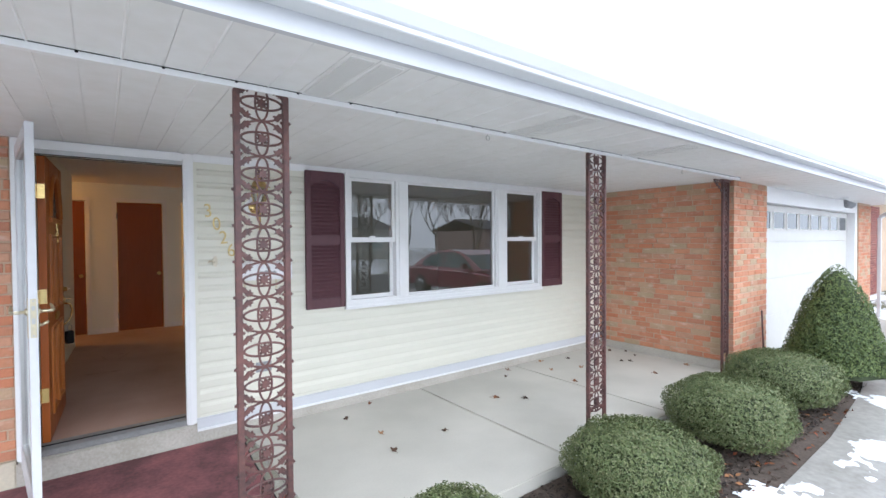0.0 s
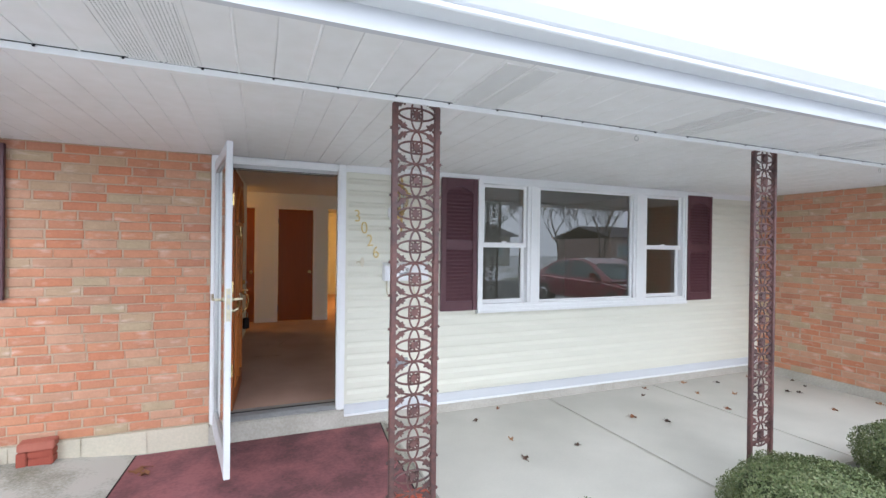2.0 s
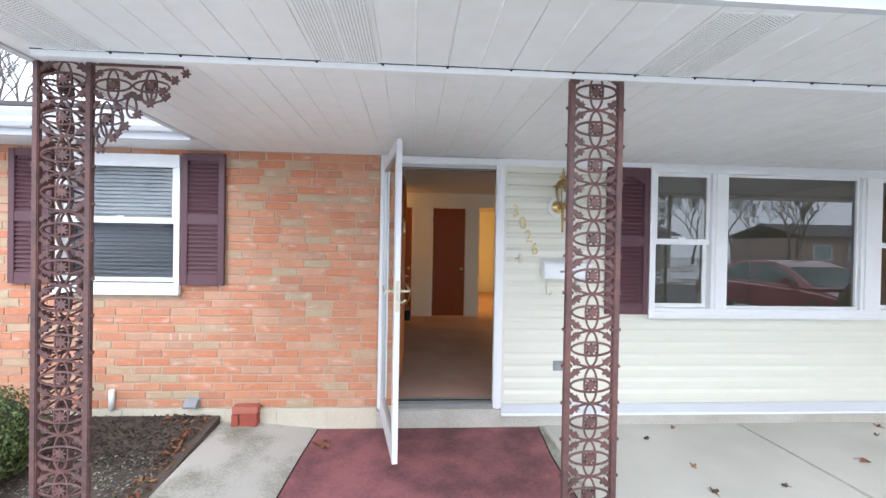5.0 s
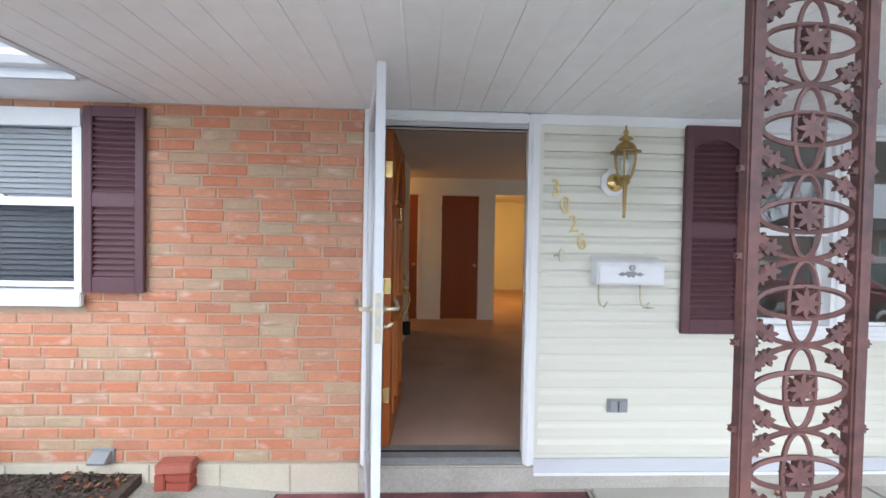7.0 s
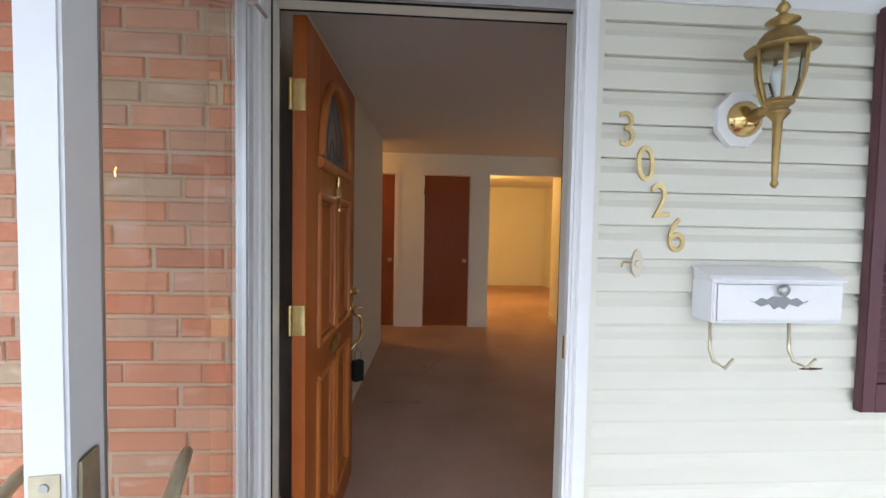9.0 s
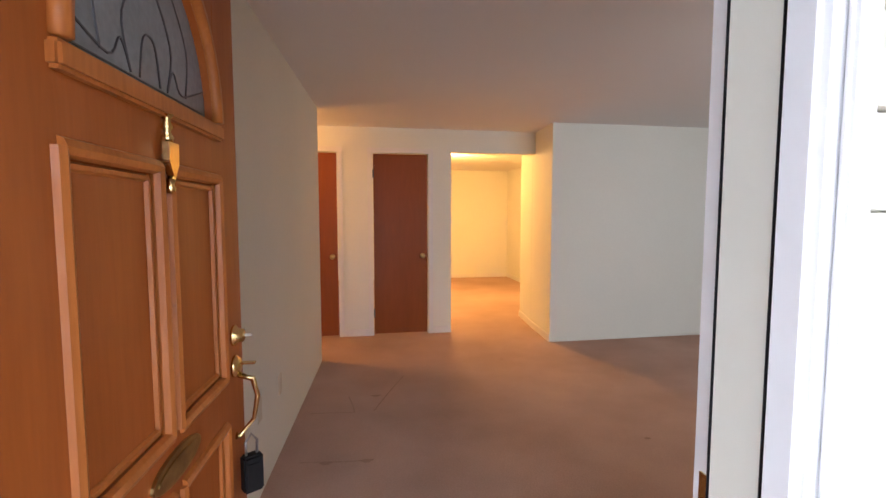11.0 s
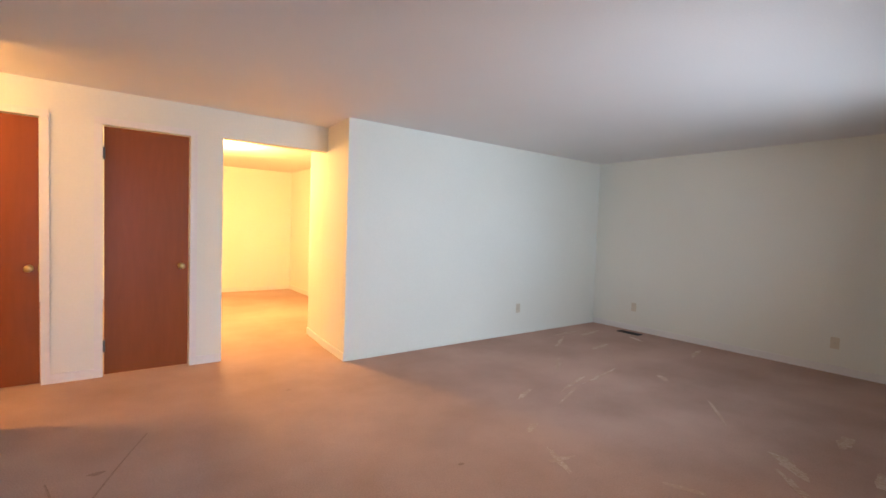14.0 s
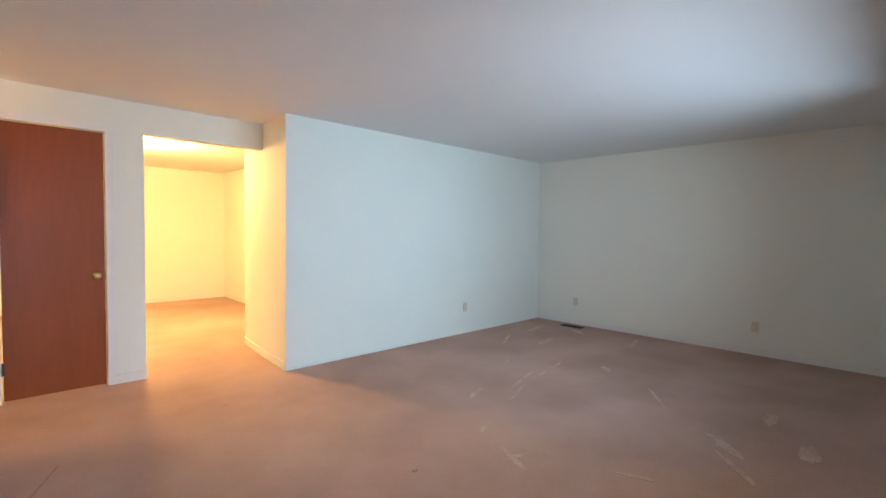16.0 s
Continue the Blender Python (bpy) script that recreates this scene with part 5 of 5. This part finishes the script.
dsp = thing("downspout", "white aluminium downspout at the garage corner", "downspout", (13.38, -1.95, GROUND))
part("pipe", box(-0.04, 0.04, -0.03, 0.03, 0, 2.1, bevel=0.01), M_GUTTER, dsp)
part("elbow", tube([(0, 0, 2.1), (0, -0.15, 2.2), (0, -0.5, 2.36)], 0.04, segs=8), M_GUTTER, dsp)


# ---- neighbour's house and the far side of the street ----
def house(name, x0, x1, y0, y1, h, wall_mat, label, face):
    """A low house with roof, door and windows on the side that faces +y or -x."""
    hs = thing(name, label, "house", (x0, y0, GROUND))
    w, d = x1 - x0, y1 - y0
    part("wall", box(0, w, 0, d, 0, h), wall_mat, hs)
    o = 0.5
    part("roof", prism([(-o, h), (d / 2, h + d * 0.14), (d + o, h), (d + o, h + 0.12), (d / 2, h + d * 0.14 + 0.14), (-o, h + 0.12)], "x", -o, w + o), M_ROOF, hs)
    n = int(w // 3)
    for i in range(n):
        x = (i + 0.5) * w / n
        if i == n // 2:
            part("door", box(x - 0.45, x + 0.45, d, d + 0.04, 0.1, 2.15), M_WHITE, hs)
        else:
            wi = part("window", box(x - 0.8, x + 0.8, d, d + 0.03, 0.9, 2.1), M_CARGLASS, hs)
            part("window_frame", rect_frame(x - 0.86, x + 0.86, 0.84, 2.16, 0.07, d, d + 0.05), M_WHITE, wi)
    return hs


M_HOUSE = mat("far_house_siding", (0.42, 0.4, 0.36), 0.8, second=(0.3, 0.28, 0.26), grain=3, blotch=1)
M_HOUSE2 = mat("far_house_brick", (0.3, 0.22, 0.19), 0.9, second=(0.22, 0.16, 0.14), grain=10, blotch=2)
house("house", 6, 22, -42, -33, 2.7, M_HOUSE, "low grey house across the street", 1)
house("house", 34, 50, -42, -33, 2.8, M_HOUSE2, "low brick house across the street", 1)
nb = house("neighbour_house", 15.0, 24.0, -1.0, 8.0, 2.85, M_MORTAR, "dark red brick house next door", 1)
bm = bmesh.new()
for j in range(38):
    for i in range(44):
        y = -1.0 + i * 0.21 + (0.105 if j % 2 else 0)
        z = GROUND + 0.02 + j * 0.0677
        box(14.985, 15.0, y, y + 0.2, z, z + 0.057, bm)
        if i < 20:
            x = 15.0 + i * 0.21
            box(x, x + 0.2, -1.015, -1.0, z, z + 0.057, bm)
wallob = part("brickwork", bm, M_BRICK_DARK, nb)
wallob.matrix_basis = pose(-15.0, 1.0, -GROUND)
wallob["kind"] = "stuff"


def bare_tree(x, y, height, seed):
    """A tapered trunk that forks into ever finer bare limbs."""
    rnd = random.Random(seed)
    tr = thing("tree", "bare grey winter tree with fine branches", "tree", (x, y, GROUND), group="bare trees")
    trunk, crown = bmesh.new(), bmesh.new()

    def grow(p, d, length, r, depth):
        pts, rad = [p], [r]
        q, v = p.copy(), d.copy()
        for i in range(3):
            v = (v + Vector((rnd.uniform(-0.18, 0.18), rnd.uniform(-0.18, 0.18), rnd.uniform(-0.02, 0.16)))).normalized()
            q = q + v * length / 3
            pts.append(q.copy())
            rad.append(r * (1 - 0.13 * (i + 1)))
        tube(pts, rad, trunk if depth < 2 else crown, 6 if depth < 2 else 3)
        if depth < 5:
            for k in range((3, 3, 3, 4, 5)[depth]):
                a = rnd.uniform(0, 2 * math.pi)
                side = Vector((math.cos(a), math.sin(a), rnd.uniform(0.2, 0.8)))
                start = pts[-1] if k < 2 else pts[2]
                grow(start, (v * 0.75 + side * 0.75).normalized(), length * rnd.uniform(0.62, 0.8), r * 0.58, depth + 1)

    grow(Vector((0, 0, 0)), Vector((0, 0, 1)), height * 0.3, height * 0.014, 0)
    part("trunk", trunk, M_BARK, tr)
    part("crown", crown, M_BARK, tr)


bare_tree(22.5, -21, 6.5, 3)
bare_tree(31, -44, 11, 5)
bare_tree(12, -46, 12, 21)
bare_tree(-19, -34, 10, 7)
bare_tree(-27, -36, 11, 9)
bare_tree(-12.9, 12.5, 11, 11)
bare_tree(44, -50, 12, 31)
bare_tree(25, -52, 12, 33)
bare_tree(17, -27, 7, 41)
bare_tree(30, -30, 9, 43)
bare_tree(37, -46, 12, 47)


def sedan(x, y, turn):
    car = thing("car", "dark red four-door sedan parked on the driveway", "car", (x, y, GROUND + 0.05), turn)
    side = [(-2.3, 0.3), (-2.38, 0.55), (-2.33, 0.8), (-1.85, 0.86), (-1.3, 0.86), (0.95, 0.83), (1.6, 0.77), (2.15, 0.66), (2.3, 0.5), (2.27, 0.3)]
    body = prism(side, "y", -0.86, 0.86)
    bmesh.ops.bevel(body, geom=body.edges[:], offset=0.06, segments=3, affect="EDGES")
    part("body", body, M_CARPAINT, car, "dark red painted body")
    # arched cabin, narrower towards the roof
    roof = bmesh.new()
    arch = [(-1.95, 0.84), (-1.6, 1.06), (-1.2, 1.24), (-0.75, 1.33), (-0.3, 1.36), (0.1, 1.34), (0.45, 1.24), (0.9, 1.03), (1.3, 0.83)]
    half = lambda h: 0.8 - 0.36 * (h - 0.84)
    l = [roof.verts.new((a, -half(b), b)) for a, b in arch]
    r = [roof.verts.new((a, half(b), b)) for a, b in arch]
    for i in range(len(arch) - 1):
        roof.faces.new((l[i], l[i + 1], r[i + 1], r[i]))
    roof.faces.new(l[::-1])
    roof.faces.new(r)
    roof.faces.new((l[0], r[0], r[-1], l[-1]))
    bmesh.ops.recalc_face_normals(roof, faces=roof.faces[:])
    part("cabin", roof, M_CARPAINT, car)

    def lite(pts, name, label):
        gl = bmesh.new()
        gl.faces.new([gl.verts.new(p) for p in pts])
        bmesh.ops.solidify(gl, geom=gl.faces[:], thickness=0.004)
        part(name, gl, M_CARGLASS, car, label)

    for s in (-1, 1):
        for pts in ([(-1.5, 0.89), (-1.35, 1.08), (-1.05, 1.22), (-0.7, 1.285), (-0.5, 1.295), (-0.42, 0.88)], [(-0.34, 0.88), (-0.42, 1.3), (0.05, 1.29), (0.35, 1.2), (0.62, 1.07), (0.92, 0.87)]):
            lite([(a, s * (half(b) + 0.006), b) for a, b in pts], "side_window", "side window toned for reflected sky")
        part("wing_mirror", box(0.6, 0.74, s * 0.88 - 0.09, s * 0.88 + 0.09, 0.88, 1.0, bevel=0.03), M_CARPAINT, car)
        part("rub_strip", box(-1.6, 1.5, min(s * 0.86, s * 0.872), max(s * 0.86, s * 0.872), 0.5, 0.55), M_CARPAINT, car)
        part("door_handle", box(-0.6, -0.45, min(s * 0.86, s * 0.885), max(s * 0.86, s * 0.885), 0.71, 0.74), M_DARK, car)
        for wx in (-1.4, 1.4):
            wh = part("wheel", lathe([(0.2, s * 0.66), (0.31, s * 0.68), (0.32, s * 0.78), (0.3, s * 0.875), (0.2, s * 0.88)], 24, "y", at=(wx, 0, 0.32)), M_TYRE, car, "black tyre", True)
            part("rim", lathe([(0.19, s * 0.865), (0.17, s * 0.885), (0.05, s * 0.875)], 18, "y", at=(wx, 0, 0.32)), M_METAL, wh, "silver wheel rim", True)
        part("headlight", box(2.22, 2.29, s * 0.6 - 0.15, s * 0.6 + 0.15, 0.5, 0.62, bevel=0.02), M_LETTER, car, "clear headlight")
    lite([(0.48, -0.62, 1.235), (1.22, -0.74, 0.875), (1.22, 0.74, 0.875), (0.48, 0.62, 1.235)], "windscreen", "windscreen toned for reflected sky")
    lite([(-1.24, -0.62, 1.232), (-1.85, -0.74, 0.91), (-1.85, 0.74, 0.91), (-1.24, 0.62, 1.232)], "rear_window", "rear window toned for reflected sky")


sedan(8.95, -5.9, 90)


# ---- shrubs ----
def leaf_cloud(rows, size, material, name):
    """Small folded leaves at the places and directions of rows, joined."""
    verts, faces = [], []
    rng = np.random.default_rng(len(rows))
    for p, nrm in rows:
        nrm = (nrm + rng.normal(0, 0.45, 3))
        nrm /= np.linalg.norm(nrm)
        t = np.cross(nrm, rng.normal(0, 1, 3))
        t /= np.linalg.norm(t)
        b = np.cross(nrm, t)
        s = size * rng.uniform(0.7, 1.3)
        k = len(verts)
        verts += [p - t * s, p + b * s * 0.5 + nrm * s * 0.15, p + t * s, p - b * s * 0.5 + nrm * s * 0.15]
        faces += [(k, k + 1, k + 2), (k, k + 2, k + 3)]
    me = bpy.data.meshes.new(name)
    me.from_pydata([tuple(v) for v in verts], [], faces)
    me.materials.append(material)
    return me


def bush(name, label, category, x, y, z, rx, rz, count, size, material, seed, cone=False, group=""):
    sh = thing(name, label, category, (x, y, z), group=group)
    rng = np.random.default_rng(seed)
    rows = []
    off = Vector((seed * 3.1, seed * 1.7, 0))
    for _ in range(count):
        d = rng.normal(0, 1, 3)
        d /= np.linalg.norm(d)
        d[2] = d[2] if d[2] > -0.75 else -d[2]
        if cone:
            h = 1 - math.sqrt(rng.uniform(0, 1))
            a = rng.uniform(0, 2 * math.pi)
            prof = math.sin(min(1, h / 0.12) * math.pi / 2) * (1 - h) ** 0.62 * (1 if h > 0.12 else 0.8 + h)
            n3 = np.array((math.cos(a), math.sin(a), 0.35))
            wob = 1 + 0.12 * noise.noise(Vector((math.cos(a) * 2, math.sin(a) * 2, h * 5)) + off)
            r = rx * prof * wob * rng.uniform(0.86, 1.05)
            p = np.array((r * math.cos(a), r * math.sin(a), 0.08 + h * rz))
        else:
            n3 = d
            sup = (abs(d[0]) ** 2.6 + abs(d[1]) ** 2.6 + abs(d[2]) ** 2.6) ** (-1 / 2.6)
            wob = 1 + 0.1 * noise.noise(Vector(d) * 2.2 + off) + 0.05 * noise.noise(Vector(d) * 7 + off)
            k = sup * wob * rng.uniform(0.88, 1.03)
            p = np.array((d[0] * rx * k, d[1] * rx * k, rz / 2 + 0.04 + d[2] * rz / 2 * k))
            p[2] = max(p[2], 0.02)
        rows.append((p, n3 * 0.9))
    fo = new("foliage", leaf_cloud(rows, size, material, "foliage"))
    fo.parent = sh
    fo["kind"] = "stuff"
    # The solid core's dark colour stands for the shaded depth behind the leaves.
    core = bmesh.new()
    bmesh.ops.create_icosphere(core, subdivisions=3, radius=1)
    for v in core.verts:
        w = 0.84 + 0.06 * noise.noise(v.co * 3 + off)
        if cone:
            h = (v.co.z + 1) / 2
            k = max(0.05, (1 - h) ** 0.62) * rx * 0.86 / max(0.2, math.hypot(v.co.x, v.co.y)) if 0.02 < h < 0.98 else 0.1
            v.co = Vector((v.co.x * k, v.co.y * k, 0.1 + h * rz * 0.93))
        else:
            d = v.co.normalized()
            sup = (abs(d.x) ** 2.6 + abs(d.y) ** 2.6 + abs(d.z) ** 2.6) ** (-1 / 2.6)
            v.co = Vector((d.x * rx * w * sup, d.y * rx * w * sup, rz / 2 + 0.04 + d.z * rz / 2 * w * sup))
    part("shaded_core", core, M_CORESHADE, sh, "dark core coloured as shaded twigs")
    part("stem", lathe([(0.04, -0.05), (0.03, 0.15)], 8), M_BARK, sh)


SH = "clipped round green boxwood shrub in the mulch bed"
G0 = GROUND + 0.02
bush("shrub", SH, "shrub", 1.6, -2.5, G0, 0.31, 0.48, 22000, 0.008, M_LEAF, 1, group="boxwood shrubs")
bush("shrub", SH, "shrub", 3.08, -2.5, G0, 0.42, 0.42, 36000, 0.008, M_LEAF, 2, group="boxwood shrubs")
bush("shrub", SH, "shrub", 4.42, -2.5, G0, 0.43, 0.47, 32000, 0.0088, M_LEAF, 3, group="boxwood shrubs")
bush("shrub", SH, "shrub", 5.85, -2.45, G0, 0.48, 0.46, 24000, 0.01, M_LEAF, 4, group="boxwood shrubs")
bush("shrub", "clipped dark green shrub beside the brick wall", "shrub", -2.62, -0.95, G0 + 0.04, 0.5, 0.58, 9000, 0.013, M_YEW, 6, group="boxwood shrubs")
bush("evergreen", "tall cone-shaped clipped evergreen beside the driveway", "evergreen", 7.1, -2.6, G0 - 0.02, 0.56, 1.3, 27000, 0.0135, M_YEW, 5, cone=True)

# ---- snow and litter in the beds ----
def snow_sheet(name, label, x0, x1, y0, y1, z, cell, least, seed):
    """Melting snow: a ragged sheet that is thick where the noise is high and open where it is low."""
    nx, ny = int((x1 - x0) / cell), int((y1 - y0) / cell)
    verts, index, faces = [], {}, []

    def depth(i, j):
        x, y = x0 + i * cell, y0 + j * cell
        edge = min(i, nx - i, j, ny - j) * cell
        return (noise.noise(Vector((x * 1.3, y * 2.2, seed))) + 0.5 * noise.noise(Vector((x * 5, y * 7, seed))) + 0.25 * noise.noise(Vector((x * 17, y * 17, seed)))
                - least - max(0, 0.55 - edge) * 1.6 + 0.35 * noise.noise(Vector((x * 2.6, y * 2.6, seed + 5))))

    def vert(i, j):
        if (i, j) not in index:
            index[i, j] = len(verts)
            verts.append((x0 + (i + random.uniform(-0.3, 0.3)) * cell, y0 + (j + random.uniform(-0.3, 0.3)) * cell, z - 0.004 + min(0.03, max(0, depth(i, j)) * 0.06)))
        return index[i, j]

    for i in range(nx):
        for j in range(ny):
            if max(depth(i, j), depth(i + 1, j), depth(i, j + 1), depth(i + 1, j + 1)) > 0:
                faces.append((vert(i, j), vert(i + 1, j), vert(i + 1, j + 1), vert(i, j + 1)))
    me = bpy.data.meshes.new(name)
    me.from_pydata(verts, [], faces)
    me.materials.append(M_SNOW)
    me.polygons.foreach_set("use_smooth", [True] * len(faces))
    tagged(new(name, me), label, "snow", kind="stuff")


snow_sheet("snow", "melting snow with wet gaps on the walk", 3.3, 7.5, -4.9, -2.55, GROUND + 0.031, 0.03, 0.06, 3.0)
snow_sheet("snow", "melting snow on the driveway", 7.7, 12.6, -8.0, -2.4, GROUND + 0.051, 0.07, 0.1, 8.0)


def litter(name, label, x0, x1, y0, y1, z, count, size, material, seed):
    rng = np.random.default_rng(seed)
    rows = []
    for _ in range(count):
        x, y = rng.uniform(x0, x1), rng.uniform(y0, y1)
        rows.append((np.array((x, y, z + (0.15 * rise(x, y) if y > -1.3 else 0) + rng.uniform(0.002, 0.012))), np.array((0, 0, 1.2))))
    ob = new(name, leaf_cloud(rows, size, material, name))
    tagged(ob, label, "leaf litter", kind="stuff")


M_CHIP = pieces_mat("mulch_chip", [(0.04, 0.03, 0.024), (0.07, 0.05, 0.04), (0.025, 0.02, 0.018), (0.12, 0.09, 0.07)], 0.9, "island", 20, 0)
M_GRAVEL = pieces_mat("pale_grit", [(0.3, 0.28, 0.24), (0.16, 0.15, 0.12), (0.1, 0.12, 0.05), (0.22, 0.2, 0.17)], 0.9, "island", 20, 0)
litter("mulch_chips", "dark shredded mulch chips in the bed", 1.36, 7.3, -2.85, -2.02, G0, 9000, 0.014, M_CHIP, 1)
litter("mulch_chips", "dark mulch chips below the brick wall", -3.6, -1.4, -0.75, -0.04, -0.035, 6000, 0.013, M_CHIP, 2)
litter("grit", "pale grit and moss at the bed edge", -3.2, -1.4, -1.6, -0.6, -0.035, 3500, 0.012, M_GRAVEL, 3)
litter("dead_leaves", "rust brown dead leaves along the walk edge", -1.52, -1.36, -1.9, -0.25, -0.03, 260, 0.02, M_DEADLEAF, 4)
litter("dead_leaves", "rust red dead leaves along the edge of the walk", -1.56, -1.35, -2.0, -0.95, -0.03, 120, 0.02, M_DEADLEAF, 8)
litter("dead_leaves", "rust brown dead leaves under the shrubs", 3.2, 6.2, -2.95, -2.6, G0 + 0.005, 190, 0.022, M_DEADLEAF, 5)
litter("dead_leaves", "rust brown dead leaves below the brick wall", -1.75, -1.38, -0.2, -0.04, -0.03, 40, 0.025, M_DEADLEAF, 6)


# ---- bricks ----
def brick_mesh(length, name="brick"):
    """A brick's face with its chamfered edge, proud of the mortar; along x, face towards -y."""
    bm = bmesh.new()
    c, d = 0.005, 0.006
    back = [bm.verts.new(p) for p in ((0, 0, 0), (length, 0, 0), (length, 0, BRICK_H), (0, 0, BRICK_H))]
    mid = [bm.verts.new((p.co.x, -d + c, p.co.z)) for p in back]
    front = [bm.verts.new((x, -d, z)) for x, z in ((c, c), (length - c, c), (length - c, BRICK_H - c), (c, BRICK_H - c))]
    for a, b in ((back, mid), (mid, front)):
        for i in range(4):
            bm.faces.new((a[i], a[(i + 1) % 4], b[(i + 1) % 4], b[i]))
    bm.faces.new(front)
    bmesh.ops.recalc_face_normals(bm, faces=bm.faces[:])
    return finish(name, bm, M_BRICK)


MESHES = {}


def brick_of(length):
    key = round(length, 2)
    if key not in MESHES:
        MESHES[key] = brick_mesh(key)
    return MESHES[key]


def lay(parent, m, u0, u1, z0, z1, holes=(), joined=None, split=1e9):
    """Courses in running bond over a rectangle; m maps (u, 0, z) into the parent."""
    z, row = z0, 0
    while z + BRICK_H <= z1 + 0.01:
        u = u0 - (BRICK_L + JOINT) * ((0.5 if row % 2 else 0.0) + random.choice((0, 0, 0.06, 0.14, 0.25)))
        while u < u1 - 0.02:
            length = BRICK_L * random.choice((0.94, 0.97, 1, 1, 1, 1.03, 1.06, 0.5 if random.random() < 0.12 else 1))
            a, b = max(u, u0), min(u + length, u1)
            spans = [(a, b)]
            for h in holes:
                if z + BRICK_H > h[2] and z < h[3]:
                    spans = [s for p, q in spans for s in ((p, min(q, h[0] - 0.006)), (max(p, h[1] + 0.006), q)) if s[1] - s[0] > 0.025]
            for p, q in spans:
                if q - p > 0.025:
                    at = m @ pose(p, random.uniform(-0.0014, 0.0014), z + random.uniform(-0.0012, 0.0012), 0, random.uniform(-0.35, 0.35), 0)
                    if joined is None or p > split:
                        share("brick", brick_of(q - p), parent, at)
                    else:
                        joined.append((at, q - p))
            u += length + JOINT + random.uniform(-0.002, 0.003)
        z += BRICK_H + JOINT
        row += 1


def join_bricks(parent, rows, material):
    verts, faces = [], []
    for m, length in rows:
        k = len(verts)
        for x, y, z in ((0, 0, 0), (length, 0, 0), (length, 0, BRICK_H), (0, 0, BRICK_H), (0.003, -0.008, 0.003), (length - 0.003, -0.008, 0.003), (length - 0.003, -0.008, BRICK_H - 0.003), (0.003, -0.008, BRICK_H - 0.003)):
            verts.append(tuple(m @ Vector((x, y, z))))
        for f in ((4, 5, 6, 7), (0, 1, 5, 4), (1, 2, 6, 5), (2, 3, 7, 6), (3, 0, 4, 7)):
            faces.append(tuple(k + i for i in f))
    me = bpy.data.meshes.new("brickwork")
    me.from_pydata(verts, [], faces)
    me.materials.append(material)
    ob = new("brickwork", me)
    ob.parent = parent
    ob["kind"] = "stuff"


bw = thing("wall_brick_entry", "orange-red brick wall with tan bricks and pale joints", "wall", kind="structure")
part("mortar_bed", wall_with_holes("x", 0.0, 0.029, -5.0, -0.075, 0.165, 2.264, [(LWIN[0] - 0.002, LWIN[1] + 0.002, LWIN[2] - 0.02, LWIN[3])]), M_MORTAR, bw)
win_hole = (LWIN[0], LWIN[1], LWIN[2] - 0.052, LWIN[3] - 0.02)
far = []
lay(bw, Matrix(), -5.0, -0.078, 0.172, 2.262, [win_hole], far, -2.25)
join_bricks(bw, far, M_BRICK_FAR)
# the short piece above the eave line beside the door
solid("wall_brick_cap", box(-1.37, -0.075, 0.0, 0.029, 2.2645, SOFFIT), M_MORTAR, "mortar above the top brick course", "wall")

rw = thing("wall_brick_return", "orange-red brick side wall of the garage", "wall", kind="structure")
turn = pose(6.36, 0.0, 0, 0, 0, -90)
lay(rw, turn, 0.0, 1.82, 0.105, SOFFIT)
pw = thing("wall_brick_pier", "orange-red brick pier beside the garage door", "wall", kind="structure")
lay(pw, pose(0, -1.82, 0), 6.347, 7.4, 0.105, SOFFIT)
far = []
lay(pw, pose(0, -1.82, 0), 12.3, 13.3, 0.0, SOFFIT, (), far)
join_bricks(pw, far, M_BRICK_FAR)

# pale mortar plugs in the weep joints
M_PLUG = mat("pale_mortar", (0.56, 0.43, 0.33), 0.9, grain=90, bump=0.4)
for parent, m in ((bw, pose(-1.75, -0.0085, 0.72)), (rw, pose(6.3515, -0.36, 0.52, 0, 0, -90))):
    plug = finish("mortar_plug", box(0, 0.017, -0.0015, 0, 0, 0.05, bevel=0.0006), M_PLUG)
    for i in range(3):
        share("mortar_plug", plug, parent, m @ pose(0.075 * i, 0, 0))
stake = thing("garden_stake", "thin rusty garden stake leaning at the brick pier", "stake", (7.0, -1.95, GROUND + 0.02))
part("rod", tube([(-0.05, 0, 0), (0.03, 0.06, 0.75)], 0.011, segs=8), M_IRON, stake)
